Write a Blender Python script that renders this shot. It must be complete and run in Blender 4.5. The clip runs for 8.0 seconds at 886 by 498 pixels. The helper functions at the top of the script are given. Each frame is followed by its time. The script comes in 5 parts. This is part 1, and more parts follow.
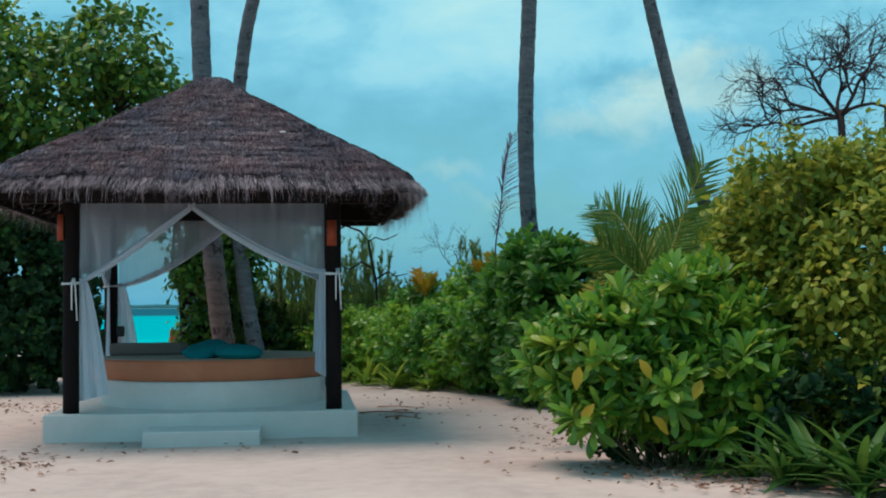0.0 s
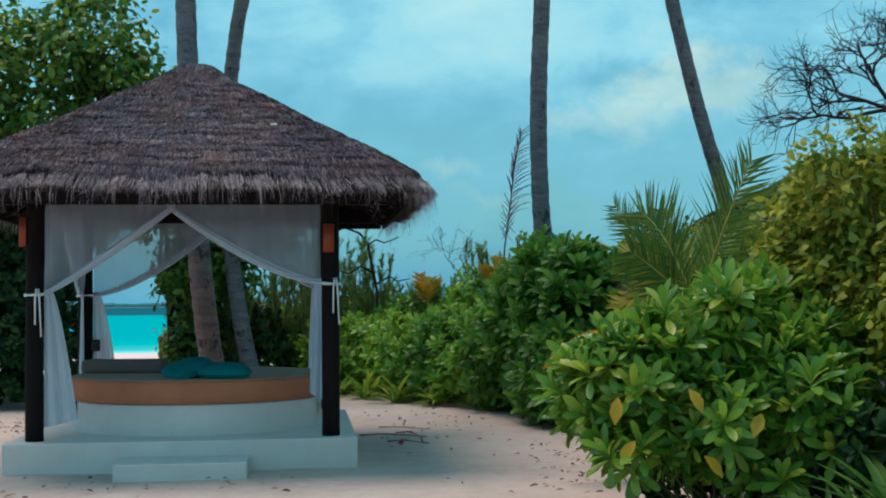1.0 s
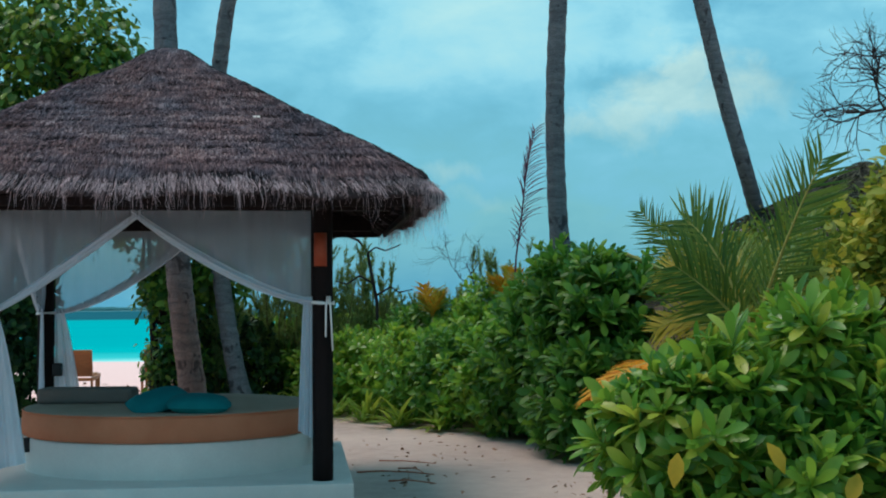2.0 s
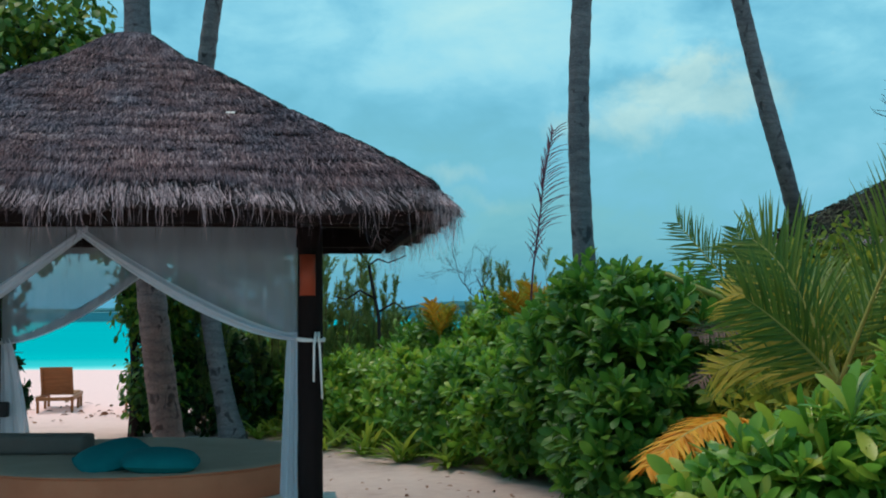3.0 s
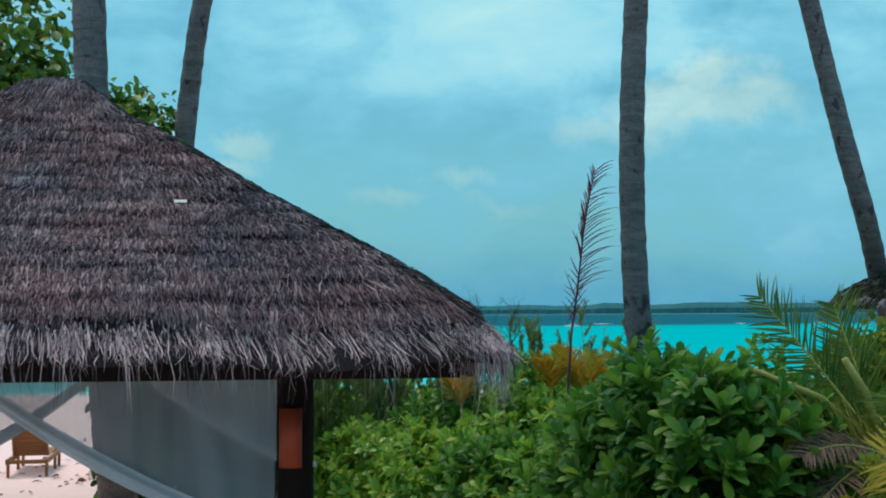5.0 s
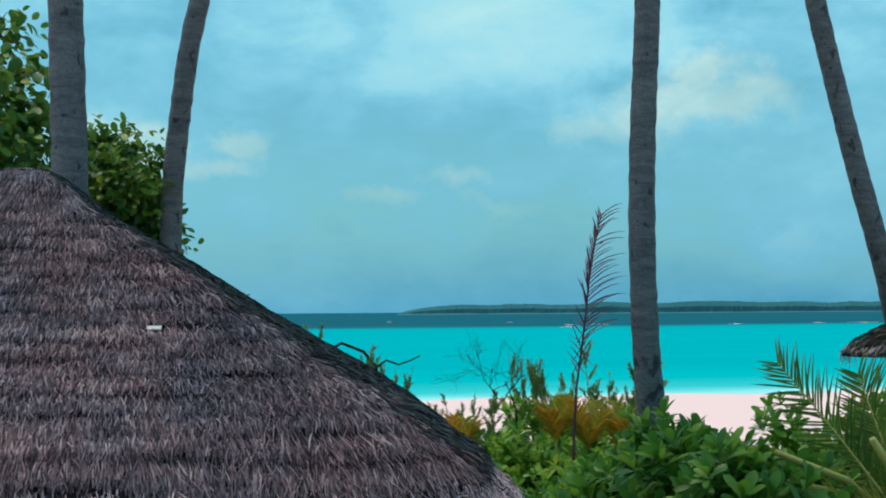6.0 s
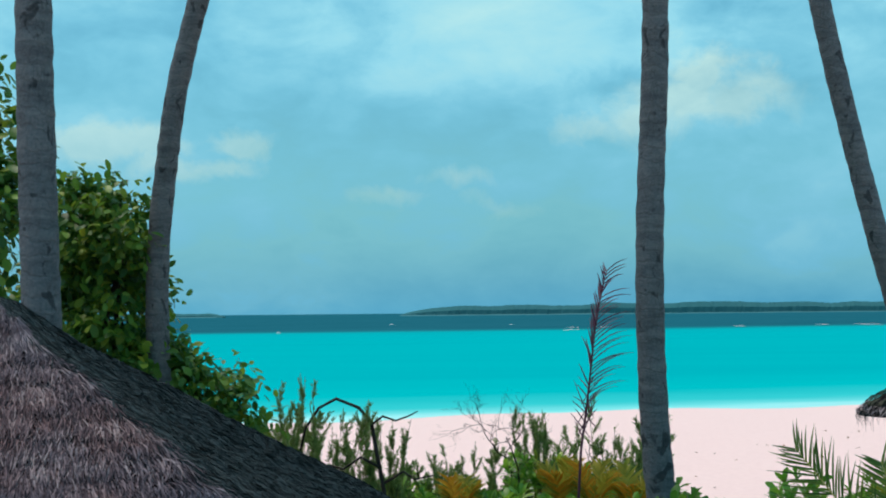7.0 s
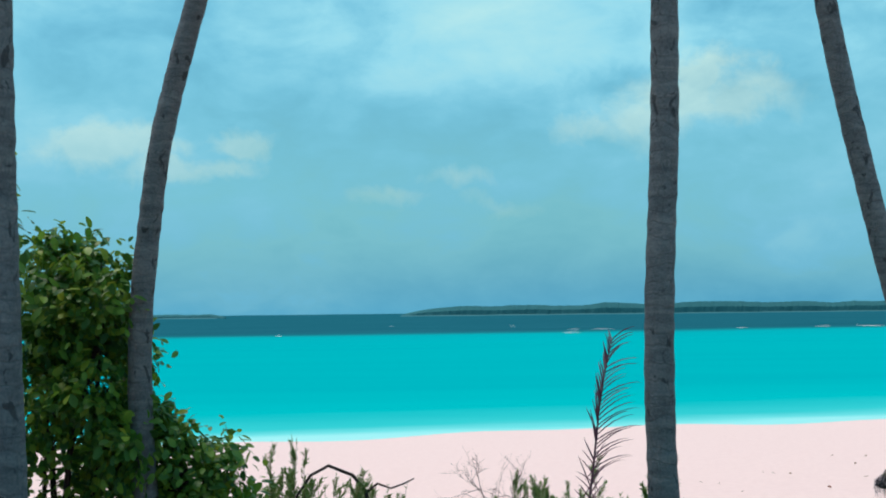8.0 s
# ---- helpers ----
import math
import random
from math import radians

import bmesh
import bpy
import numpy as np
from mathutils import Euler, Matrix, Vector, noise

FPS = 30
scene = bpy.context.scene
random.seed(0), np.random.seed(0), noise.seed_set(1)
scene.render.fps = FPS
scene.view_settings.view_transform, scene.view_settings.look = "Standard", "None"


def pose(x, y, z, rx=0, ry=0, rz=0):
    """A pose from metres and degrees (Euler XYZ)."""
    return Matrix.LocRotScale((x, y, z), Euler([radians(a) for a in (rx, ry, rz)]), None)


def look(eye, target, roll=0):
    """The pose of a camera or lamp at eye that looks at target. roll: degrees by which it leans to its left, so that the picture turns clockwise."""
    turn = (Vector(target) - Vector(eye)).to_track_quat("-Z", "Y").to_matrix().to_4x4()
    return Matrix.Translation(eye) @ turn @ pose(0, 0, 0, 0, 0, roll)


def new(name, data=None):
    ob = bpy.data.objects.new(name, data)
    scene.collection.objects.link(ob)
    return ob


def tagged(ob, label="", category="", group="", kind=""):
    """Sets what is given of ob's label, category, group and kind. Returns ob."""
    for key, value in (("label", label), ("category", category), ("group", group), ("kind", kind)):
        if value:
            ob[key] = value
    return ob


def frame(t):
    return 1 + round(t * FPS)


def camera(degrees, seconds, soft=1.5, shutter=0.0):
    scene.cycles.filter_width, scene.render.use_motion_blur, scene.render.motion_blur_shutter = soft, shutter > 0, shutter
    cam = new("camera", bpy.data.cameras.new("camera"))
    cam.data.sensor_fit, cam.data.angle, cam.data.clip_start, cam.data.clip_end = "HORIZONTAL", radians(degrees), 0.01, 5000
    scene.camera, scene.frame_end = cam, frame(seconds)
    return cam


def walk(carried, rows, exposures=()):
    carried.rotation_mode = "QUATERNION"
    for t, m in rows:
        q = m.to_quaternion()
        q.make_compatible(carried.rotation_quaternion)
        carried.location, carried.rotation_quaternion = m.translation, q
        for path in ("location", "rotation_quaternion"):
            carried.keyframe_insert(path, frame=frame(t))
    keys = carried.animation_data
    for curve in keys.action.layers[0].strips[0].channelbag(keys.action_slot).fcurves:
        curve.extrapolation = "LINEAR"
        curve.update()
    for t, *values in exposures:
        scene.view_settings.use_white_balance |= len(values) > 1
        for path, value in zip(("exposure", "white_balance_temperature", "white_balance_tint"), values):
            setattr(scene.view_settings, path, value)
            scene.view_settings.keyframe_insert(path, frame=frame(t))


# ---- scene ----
# ---------------------------------------------------------------- camera
cam = camera(39.03, 8.0, soft=2.0)
ROWS = [
    (0.0, 1.421, -3.261, 1.462, 0.55, 2.54, -0.53),
    (0.5, 1.358, -2.519, 1.545, 0.53, 2.45, -0.52),
    (1.0, 1.278, -1.698, 1.616, 0.46, 2.49, -0.48),
    (1.5, 1.218, -0.845, 1.678, 0.43, 2.63, -0.44),
    (2.8, 1.103, 1.700, 1.990, 0.62, 2.70, -0.34),
    (3.0, 1.084, 2.065, 2.041, 0.66, 2.74, -0.30),
    (3.5, 1.031, 2.895, 2.174, 0.77, 2.87, -0.19),
    (4.0, 0.982, 3.640, 2.370, 0.93, 2.93, -0.14),
    (4.5, 0.936, 4.256, 2.605, 1.04, 2.97, -0.19),
    (5.0, 0.892, 4.760, 2.893, 1.10, 2.92, -0.33),
    (6.5, 0.840, 5.672, 3.860, 0.90, 2.85, -0.42),
    (7.0, 0.895, 6.024, 4.220, 1.05, 2.88, -0.55),
    (7.5, 0.928, 6.388, 4.605, 1.10, 2.88, -0.62),
    (8.0, 0.931, 6.729, 5.002, 1.07, 2.87, -0.66),
]
walk(cam, [(t, pose(x, y, z, 90 + pitch, 0, yaw) @ pose(0, 0, 0, 0, 0, roll)) for t, x, y, z, yaw, pitch, roll in ROWS],
     exposures=[(0.0, 0.0), (8.0, 0.0)])

# ---------------------------------------------------------------- light
SUN_ELEVATION, SUN_AZIMUTH = 72.0, -62.0      # azimuth from +y towards +x
world = bpy.data.worlds.new("sky")
scene.world = world
world.use_nodes = True


def node(tree, kind, inputs=None, **settings):
    n = tree.nodes.new(kind)
    for key, value in settings.items():
        setattr(n, key, value)
    for key, value in (inputs or {}).items():
        if isinstance(value, bpy.types.NodeSocket):
            tree.links.new(value, n.inputs[key])
        else:
            n.inputs[key].default_value = value
    return n


def ramp(tree, fac, stops):
    n = tree.nodes.new("ShaderNodeValToRGB")
    tree.links.new(fac, n.inputs[0])
    el = n.color_ramp.elements
    while len(el) < len(stops):
        el.new(0.5)
    for e, (at, col) in zip(el, stops):
        e.position = at
        e.color = (*col, 1) if len(col) == 3 else col
    return n.outputs[0]


def math_node(tree, op, a, b=0.0, clamp=False):
    n = tree.nodes.new("ShaderNodeMath")
    n.operation, n.use_clamp = op, clamp
    for i, v in enumerate((a, b)):
        if isinstance(v, bpy.types.NodeSocket):
            tree.links.new(v, n.inputs[i])
        else:
            n.inputs[i].default_value = v
    return n.outputs[0]


def build_sky():
    nt = world.node_tree
    nt.nodes.clear()
    co = node(nt, "ShaderNodeTexCoord").outputs["Generated"]
    sky = node(nt, "ShaderNodeTexSky", sky_type="NISHITA", sun_disc=False,
               sun_elevation=radians(SUN_ELEVATION), sun_rotation=radians(SUN_AZIMUTH), air_density=1.2, dust_density=0.6, ozone_density=2.0)
    clear = node(nt, "ShaderNodeMix", {0: 1.0, 6: sky.outputs[0], 7: (0.55, 1.0, 0.95, 1)}, data_type="RGBA", blend_type="MULTIPLY")
    xyz = node(nt, "ShaderNodeSeparateXYZ", {0: co})
    up = xyz.outputs[2]
    # cloud layers are stretched flat towards the horizon
    flat = node(nt, "ShaderNodeMapping", {"Vector": co, "Scale": (2.2, 2.2, 4.2), "Location": (3.1, 0.4, 0.2)})
    n1 = node(nt, "ShaderNodeTexNoise", {"Vector": flat.outputs[0], "Scale": 2.0, "Detail": 7.0, "Roughness": 0.5, "Distortion": 0.2})
    n2 = node(nt, "ShaderNodeTexNoise", {"Vector": flat.outputs[0], "Scale": 6.0, "Detail": 8.0, "Roughness": 0.6, "Distortion": 0.3})
    soft = math_node(nt, "ADD", math_node(nt, "MULTIPLY", n1.outputs[0], 0.64), math_node(nt, "MULTIPLY", n2.outputs[0], 0.36))
    # heaps of cumulus over the lagoon, their outlines frayed by turbulence
    fray = node(nt, "ShaderNodeTexNoise", {"Vector": co, "Scale": 17.0, "Detail": 9.0, "Roughness": 0.62, "Distortion": 0.4})
    fr = node(nt, "ShaderNodeSeparateXYZ", {0: fray.outputs["Color"]})
    xw = math_node(nt, "ADD", xyz.outputs[0], math_node(nt, "MULTIPLY", math_node(nt, "SUBTRACT", fr.outputs[0], 0.5), 0.075))
    zw = math_node(nt, "ADD", up, math_node(nt, "MULTIPLY", math_node(nt, "SUBTRACT", fr.outputs[1], 0.5), 0.055))
    heaps = None
    for d, rx, rz, k in (((0.176, 0.184), 0.028, 0.022, 1.0), ((0.168, 0.165), 0.040, 0.020, 0.92), ((0.218, 0.168), 0.050, 0.018, 0.85), ((0.140, 0.148), 0.040, 0.022, 0.85), ((0.105, 0.142), 0.040, 0.016, 0.72),
                         ((-0.172, 0.133), 0.022, 0.013, 1.15), ((-0.190, 0.114), 0.034, 0.010, 0.85), ((-0.285, 0.130), 0.040, 0.017, 1.15), ((-0.240, 0.128), 0.026, 0.013, 1.0), ((-0.225, 0.112), 0.040, 0.010, 0.9),
                         ((-0.01, 0.105), 0.034, 0.010, 0.62), ((-0.065, 0.092), 0.036, 0.009, 0.62), ((0.03, 0.085), 0.045, 0.008, 0.45)):
        dx = math_node(nt, "MULTIPLY", math_node(nt, "SUBTRACT", xw, d[0]), 1 / rx)
        dz = math_node(nt, "MULTIPLY", math_node(nt, "SUBTRACT", zw, d[1]), 1 / rz)
        r2 = math_node(nt, "ADD", math_node(nt, "MULTIPLY", dx, dx), math_node(nt, "MULTIPLY", dz, dz))
        g = math_node(nt, "MULTIPLY", math_node(nt, "POWER", 2.718, math_node(nt, "MULTIPLY", r2, -1.0)), k)
        g = math_node(nt, "MULTIPLY", g, math_node(nt, "GREATER_THAN", xyz.outputs[1], 0.0))
        heaps = g if heaps is None else math_node(nt, "MAXIMUM", heaps, g)
    n3 = node(nt, "ShaderNodeTexNoise", {"Vector": co, "Scale": 34.0, "Detail": 9.0, "Roughness": 0.6, "Distortion": 0.3})
    puff = math_node(nt, "SUBTRACT", math_node(nt, "ADD", math_node(nt, "MULTIPLY", heaps, 1.15), math_node(nt, "MULTIPLY", n3.outputs[0], 1.1)), 0.78)
    puff = math_node(nt, "MULTIPLY", puff, 1.55, True)
    # a broad pale sheet high up and a clear blue rift beside it
    cover = soft
    for cx, cz, rx, rz, k in ((0.02, 0.225, 0.085, 0.055, 0.10), (0.115, 0.178, 0.055, 0.012, -0.13), (0.23, 0.225, 0.07, 0.014, -0.08), (-0.26, 0.21, 0.10, 0.03, -0.05), (0.0, 0.10, 0.12, 0.016, 0.05), (0.20, 0.132, 0.075, 0.014, -0.07), (-0.19, 0.095, 0.06, 0.014, -0.05)):
        dx = math_node(nt, "MULTIPLY", math_node(nt, "SUBTRACT", xw, cx), 1 / rx)
        dz = math_node(nt, "MULTIPLY", math_node(nt, "SUBTRACT", zw, cz), 1 / rz)
        r2 = math_node(nt, "ADD", math_node(nt, "MULTIPLY", dx, dx), math_node(nt, "MULTIPLY", dz, dz))
        g = math_node(nt, "MULTIPLY", math_node(nt, "POWER", 2.718, math_node(nt, "MULTIPLY", r2, -1.0)), k)
        cover = math_node(nt, "ADD", cover, math_node(nt, "MULTIPLY", g, math_node(nt, "GREATER_THAN", xyz.outputs[1], 0.0)))
    veil = ramp(nt, cover, CLOUD_STOPS)
    colour = node(nt, "ShaderNodeMix", {0: math_node(nt, "MULTIPLY", puff, 0.78), 6: veil, 7: (0.60, 0.83, 0.76, 1)}, data_type="RGBA").outputs[2]
    low = math_node(nt, "MULTIPLY", up, 5.0, True)
    haze = node(nt, "ShaderNodeMix", {0: low, 6: ramp(nt, soft, HAZE_STOPS), 7: colour}, data_type="RGBA")
    amount = math_node(nt, "MULTIPLY", math_node(nt, "SUBTRACT", cover, 0.25), 3.2, True)
    amount = math_node(nt, "MAXIMUM", amount, math_node(nt, "SUBTRACT", 1.0, math_node(nt, "MULTIPLY", up, 6.0, True)))
    b1 = node(nt, "ShaderNodeBackground", {0: clear.outputs[2], 1: 0.10})
    b2 = node(nt, "ShaderNodeBackground", {0: haze.outputs[2], 1: CLOUD_LIGHT})
    mix = node(nt, "ShaderNodeMixShader", {0: amount, 1: b1.outputs[0], 2: b2.outputs[0]})
    node(nt, "ShaderNodeOutputWorld", {0: mix.outputs[0]})


CLOUD_STOPS = [(0.34, (0.095, 0.465, 0.69)), (0.45, (0.20, 0.595, 0.785)), (0.54, (0.275, 0.655, 0.80)), (0.66, (0.37, 0.72, 0.80)), (0.80, (0.50, 0.80, 0.80))]
HAZE_STOPS = [(0.38, (0.075, 0.335, 0.52)), (0.50, (0.10, 0.385, 0.565)), (0.62, (0.155, 0.455, 0.61))]
CLOUD_LIGHT = 1.06
build_sky()

sun = new("sun", bpy.data.lights.new("sun", "SUN"))
sun.data.energy, sun.data.angle, sun.data.color = 3.0, radians(32.0), (1.0, 0.85, 0.75)
a, e = radians(SUN_AZIMUTH), radians(SUN_ELEVATION)
sun.matrix_world = look((0, 0, 30), (-math.sin(a) * math.cos(e), -math.cos(a) * math.cos(e), 30 - math.sin(e)))


# ---------------------------------------------------------------- materials
def material(name, rough=0.7, spec=0.3):
    m = bpy.data.materials.new(name)
    m.use_nodes = True
    nt = m.node_tree
    bsdf = nt.nodes["Principled BSDF"]
    bsdf.inputs["Roughness"].default_value = rough
    bsdf.inputs["Specular IOR Level"].default_value = spec
    return m, nt, bsdf


def bump(nt, bsdf, height, strength=0.4, distance=0.01):
    b = node(nt, "ShaderNodeBump", {"Height": height, "Strength": strength, "Distance": distance})
    nt.links.new(b.outputs[0], bsdf.inputs["Normal"])


def mottled(name, dark, light, scale=8.0, fine=90.0, rough=0.7, spec=0.3, relief=0.3, stretch=(1, 1, 1), island=0.0):
    """Two scales of variation between two tones, with fine relief."""
    m, nt, bsdf = material(name, rough, spec)
    co = node(nt, "ShaderNodeTexCoord").outputs["Object"]
    mp = node(nt, "ShaderNodeMapping", {"Vector": co, "Scale": stretch}).outputs[0]
    big = node(nt, "ShaderNodeTexNoise", {"Vector": mp, "Scale": scale, "Detail": 5.0, "Roughness": 0.6}).outputs[0]
    small = node(nt, "ShaderNodeTexNoise", {"Vector": mp, "Scale": fine, "Detail": 4.0, "Roughness": 0.7}).outputs[0]
    f = math_node(nt, "ADD", math_node(nt, "MULTIPLY", big, 0.6), math_node(nt, "MULTIPLY", small, 0.4))
    if island:
        geo = node(nt, "ShaderNodeNewGeometry")
        f = math_node(nt, "ADD", f, math_node(nt, "MULTIPLY", math_node(nt, "SUBTRACT", geo.outputs["Random Per Island"], 0.5), island))
    nt.links.new(ramp(nt, f, [(0.30, dark), (0.70, light)]), bsdf.inputs["Base Color"])
    bump(nt, bsdf, small, relief)
    return m


def leafy(name, stops, rough=0.42, spec=0.35, through_light=0.28, vein=0.0):
    """Leaves: each leaf its own tone; some light passes through."""
    m, nt, bsdf = material(name, rough, spec)
    geo = node(nt, "ShaderNodeNewGeometry")
    co = node(nt, "ShaderNodeTexCoord").outputs["Object"]
    patch = node(nt, "ShaderNodeTexNoise", {"Vector": co, "Scale": 1.3, "Detail": 3.0}).outputs[0]
    f = math_node(nt, "ADD", math_node(nt, "MULTIPLY", geo.outputs["Random Per Island"], 0.72), math_node(nt, "MULTIPLY", patch, 0.28))
    col = ramp(nt, f, [(at, (c[0], c[1], c[2] + 0.012)) for at, c in stops])
    fine = node(nt, "ShaderNodeTexNoise", {"Vector": co, "Scale": 35.0, "Detail": 3.0}).outputs[0]
    col = node(nt, "ShaderNodeMix", {0: math_node(nt, "MULTIPLY", fine, 0.45), 6: col, 7: node(nt, "ShaderNodeMix", {0: 1.0, 6: col, 7: (0.55, 0.62, 0.5, 1)}, data_type="RGBA", blend_type="MULTIPLY").outputs[2]}, data_type="RGBA").outputs[2]
    nt.links.new(col, bsdf.inputs["Base Color"])
    bump(nt, bsdf, fine, 0.25, 0.004)
    tr = node(nt, "ShaderNodeBsdfTranslucent", {0: col})
    mix = node(nt, "ShaderNodeMixShader", {0: through_light, 1: bsdf.outputs[0], 2: tr.outputs[0]})
    nt.links.new(mix.outputs[0], nt.nodes["Material Output"].inputs[0])
    return m


def sheer(name, colour, clear):
    """Thin woven cloth that lets part of the view through."""
    m, nt, bsdf = material(name, 0.9, 0.1)
    co = node(nt, "ShaderNodeTexCoord").outputs["Object"]
    weave = node(nt, "ShaderNodeTexNoise", {"Vector": co, "Scale": 5.0, "Detail": 4.0}).outputs[0]
    nt.links.new(ramp(nt, weave, [(0.3, tuple(c * 0.9 for c in colour)), (0.7, colour)]), bsdf.inputs["Base Color"])
    tl = node(nt, "ShaderNodeBsdfTranslucent", {0: (*colour, 1)})
    cloth = node(nt, "ShaderNodeMixShader", {0: 0.45, 1: bsdf.outputs[0], 2: tl.outputs[0]})
    tp = node(nt, "ShaderNodeBsdfTransparent")
    mix = node(nt, "ShaderNodeMixShader", {0: clear, 1: cloth.outputs[0], 2: tp.outputs[0]})
    nt.links.new(mix.outputs[0], nt.nodes["Material Output"].inputs[0])
    return m


def sand_material():
    m, nt, bsdf = material("sand", 0.95, 0.1)
    co = node(nt, "ShaderNodeTexCoord").outputs["Object"]
    big = node(nt, "ShaderNodeTexNoise", {"Vector": co, "Scale": 0.45, "Detail": 6.0, "Roughness": 0.6}).outputs[0]
    mid = node(nt, "ShaderNodeTexNoise", {"Vector": co, "Scale": 5.0, "Detail": 6.0, "Roughness": 0.65}).outputs[0]
    grain = node(nt, "ShaderNodeTexNoise", {"Vector": co, "Scale": 160.0, "Detail": 3.0}).outputs[0]
    f = math_node(nt, "ADD", math_node(nt, "MULTIPLY", big, 0.5), math_node(nt, "ADD", math_node(nt, "MULTIPLY", mid, 0.3), math_node(nt, "MULTIPLY", grain, 0.2)))
    # sand this side of the beach is darker: palm shade painted into its colour
    dry = ramp(nt, f, [(0.32, (0.35, 0.26, 0.235)), (0.50, (0.51, 0.385, 0.345)), (0.66, (0.60, 0.465, 0.415))])
    y = node(nt, "ShaderNodeSeparateXYZ", {0: co}).outputs[1]
    beach = math_node(nt, "MULTIPLY", math_node(nt, "SUBTRACT", y, 22.0), 0.18, True)
    pale = ramp(nt, mid, [(0.3, (0.77, 0.525, 0.505)), (0.7, (0.83, 0.58, 0.555))])
    nt.links.new(node(nt, "ShaderNodeMix", {0: beach, 6: dry, 7: pale}, data_type="RGBA").outputs[2], bsdf.inputs["Base Color"])
    bump(nt, bsdf, math_node(nt, "ADD", mid, math_node(nt, "MULTIPLY", grain, 0.15)), 0.5, 0.03)
    return m


def water_material():
    m, nt, bsdf = material("lagoon_water", 0.5, 0.0)
    co = node(nt, "ShaderNodeTexCoord").outputs["Object"]
    xyz = node(nt, "ShaderNodeSeparateXYZ", {0: co})
    wob = node(nt, "ShaderNodeTexNoise", {"Vector": node(nt, "ShaderNodeMapping", {"Vector": co, "Scale": (0.008, 0.02, 1)}).outputs[0], "Scale": 1.0, "Detail": 5.0}).outputs[0]
    off = math_node(nt, "SUBTRACT", xyz.outputs[1], math_node(nt, "MULTIPLY", xyz.outputs[0], 0.27))
    depth = math_node(nt, "ADD", off, math_node(nt, "MULTIPLY", math_node(nt, "SUBTRACT", wob, 0.5), 60.0))
    lap = node(nt, "ShaderNodeTexNoise", {"Vector": node(nt, "ShaderNodeMapping", {"Vector": co, "Scale": (0.09, 0.22, 1)}).outputs[0], "Scale": 1.0, "Detail": 4.0}).outputs[0]
    near = math_node(nt, "ADD", off, math_node(nt, "ADD", math_node(nt, "MULTIPLY", math_node(nt, "SUBTRACT", wob, 0.5), 6.0), math_node(nt, "MULTIPLY", math_node(nt, "SUBTRACT", lap, 0.5), 5.0)))
    shallow = ramp(nt, math_node(nt, "MULTIPLY", math_node(nt, "SUBTRACT", near, 62.0), 1 / 40.0, True),
                   [(0.0, (0.46, 0.72, 0.70)), (0.11, (0.34, 0.70, 0.68)), (0.15, (0.18, 0.62, 0.61)), (0.24, (0.04, 0.50, 0.50)), (0.5, (0.0, 0.42, 0.43)), (1.0, (0.0, 0.375, 0.40))])
    deep = ramp(nt, math_node(nt, "MULTIPLY", math_node(nt, "SUBTRACT", depth, 230.0), 1 / 150.0, True),
                [(0.0, (0, 0, 0)), (0.55, (0.08, 0.08, 0.08)), (0.85, (0.9, 0.9, 0.9)), (1.0, (1, 1, 1))])
    streak = node(nt, "ShaderNodeTexNoise", {"Vector": node(nt, "ShaderNodeMapping", {"Vector": co, "Scale": (0.012, 0.09, 1)}).outputs[0], "Scale": 1.0, "Detail": 6.0, "Roughness": 0.65}).outputs[0]
    blue = ramp(nt, streak, [(0.35, (0.010, 0.095, 0.13)), (0.65, (0.02, 0.13, 0.17))])
    col = node(nt, "ShaderNodeMix", {0: deep, 6: shallow, 7: blue}, data_type="RGBA").outputs[2]
    tone = node(nt, "ShaderNodeMix", {0: math_node(nt, "MULTIPLY", streak, 0.95), 6: col, 7: node(nt, "ShaderNodeMix", {0: 1.0, 6: col, 7: (0.7, 0.86, 0.9, 1)}, data_type="RGBA", blend_type="MULTIPLY").outputs[2]}, data_type="RGBA").outputs[2]
    nt.links.new(tone, bsdf.inputs["Base Color"])
    rip = node(nt, "ShaderNodeTexNoise", {"Vector": node(nt, "ShaderNodeMapping", {"Vector": co, "Scale": (0.5, 1.6, 1)}).outputs[0], "Scale": 1.0, "Detail": 5.0}).outputs[0]
    bump(nt, bsdf, rip, 0.25, 0.05)
    return m


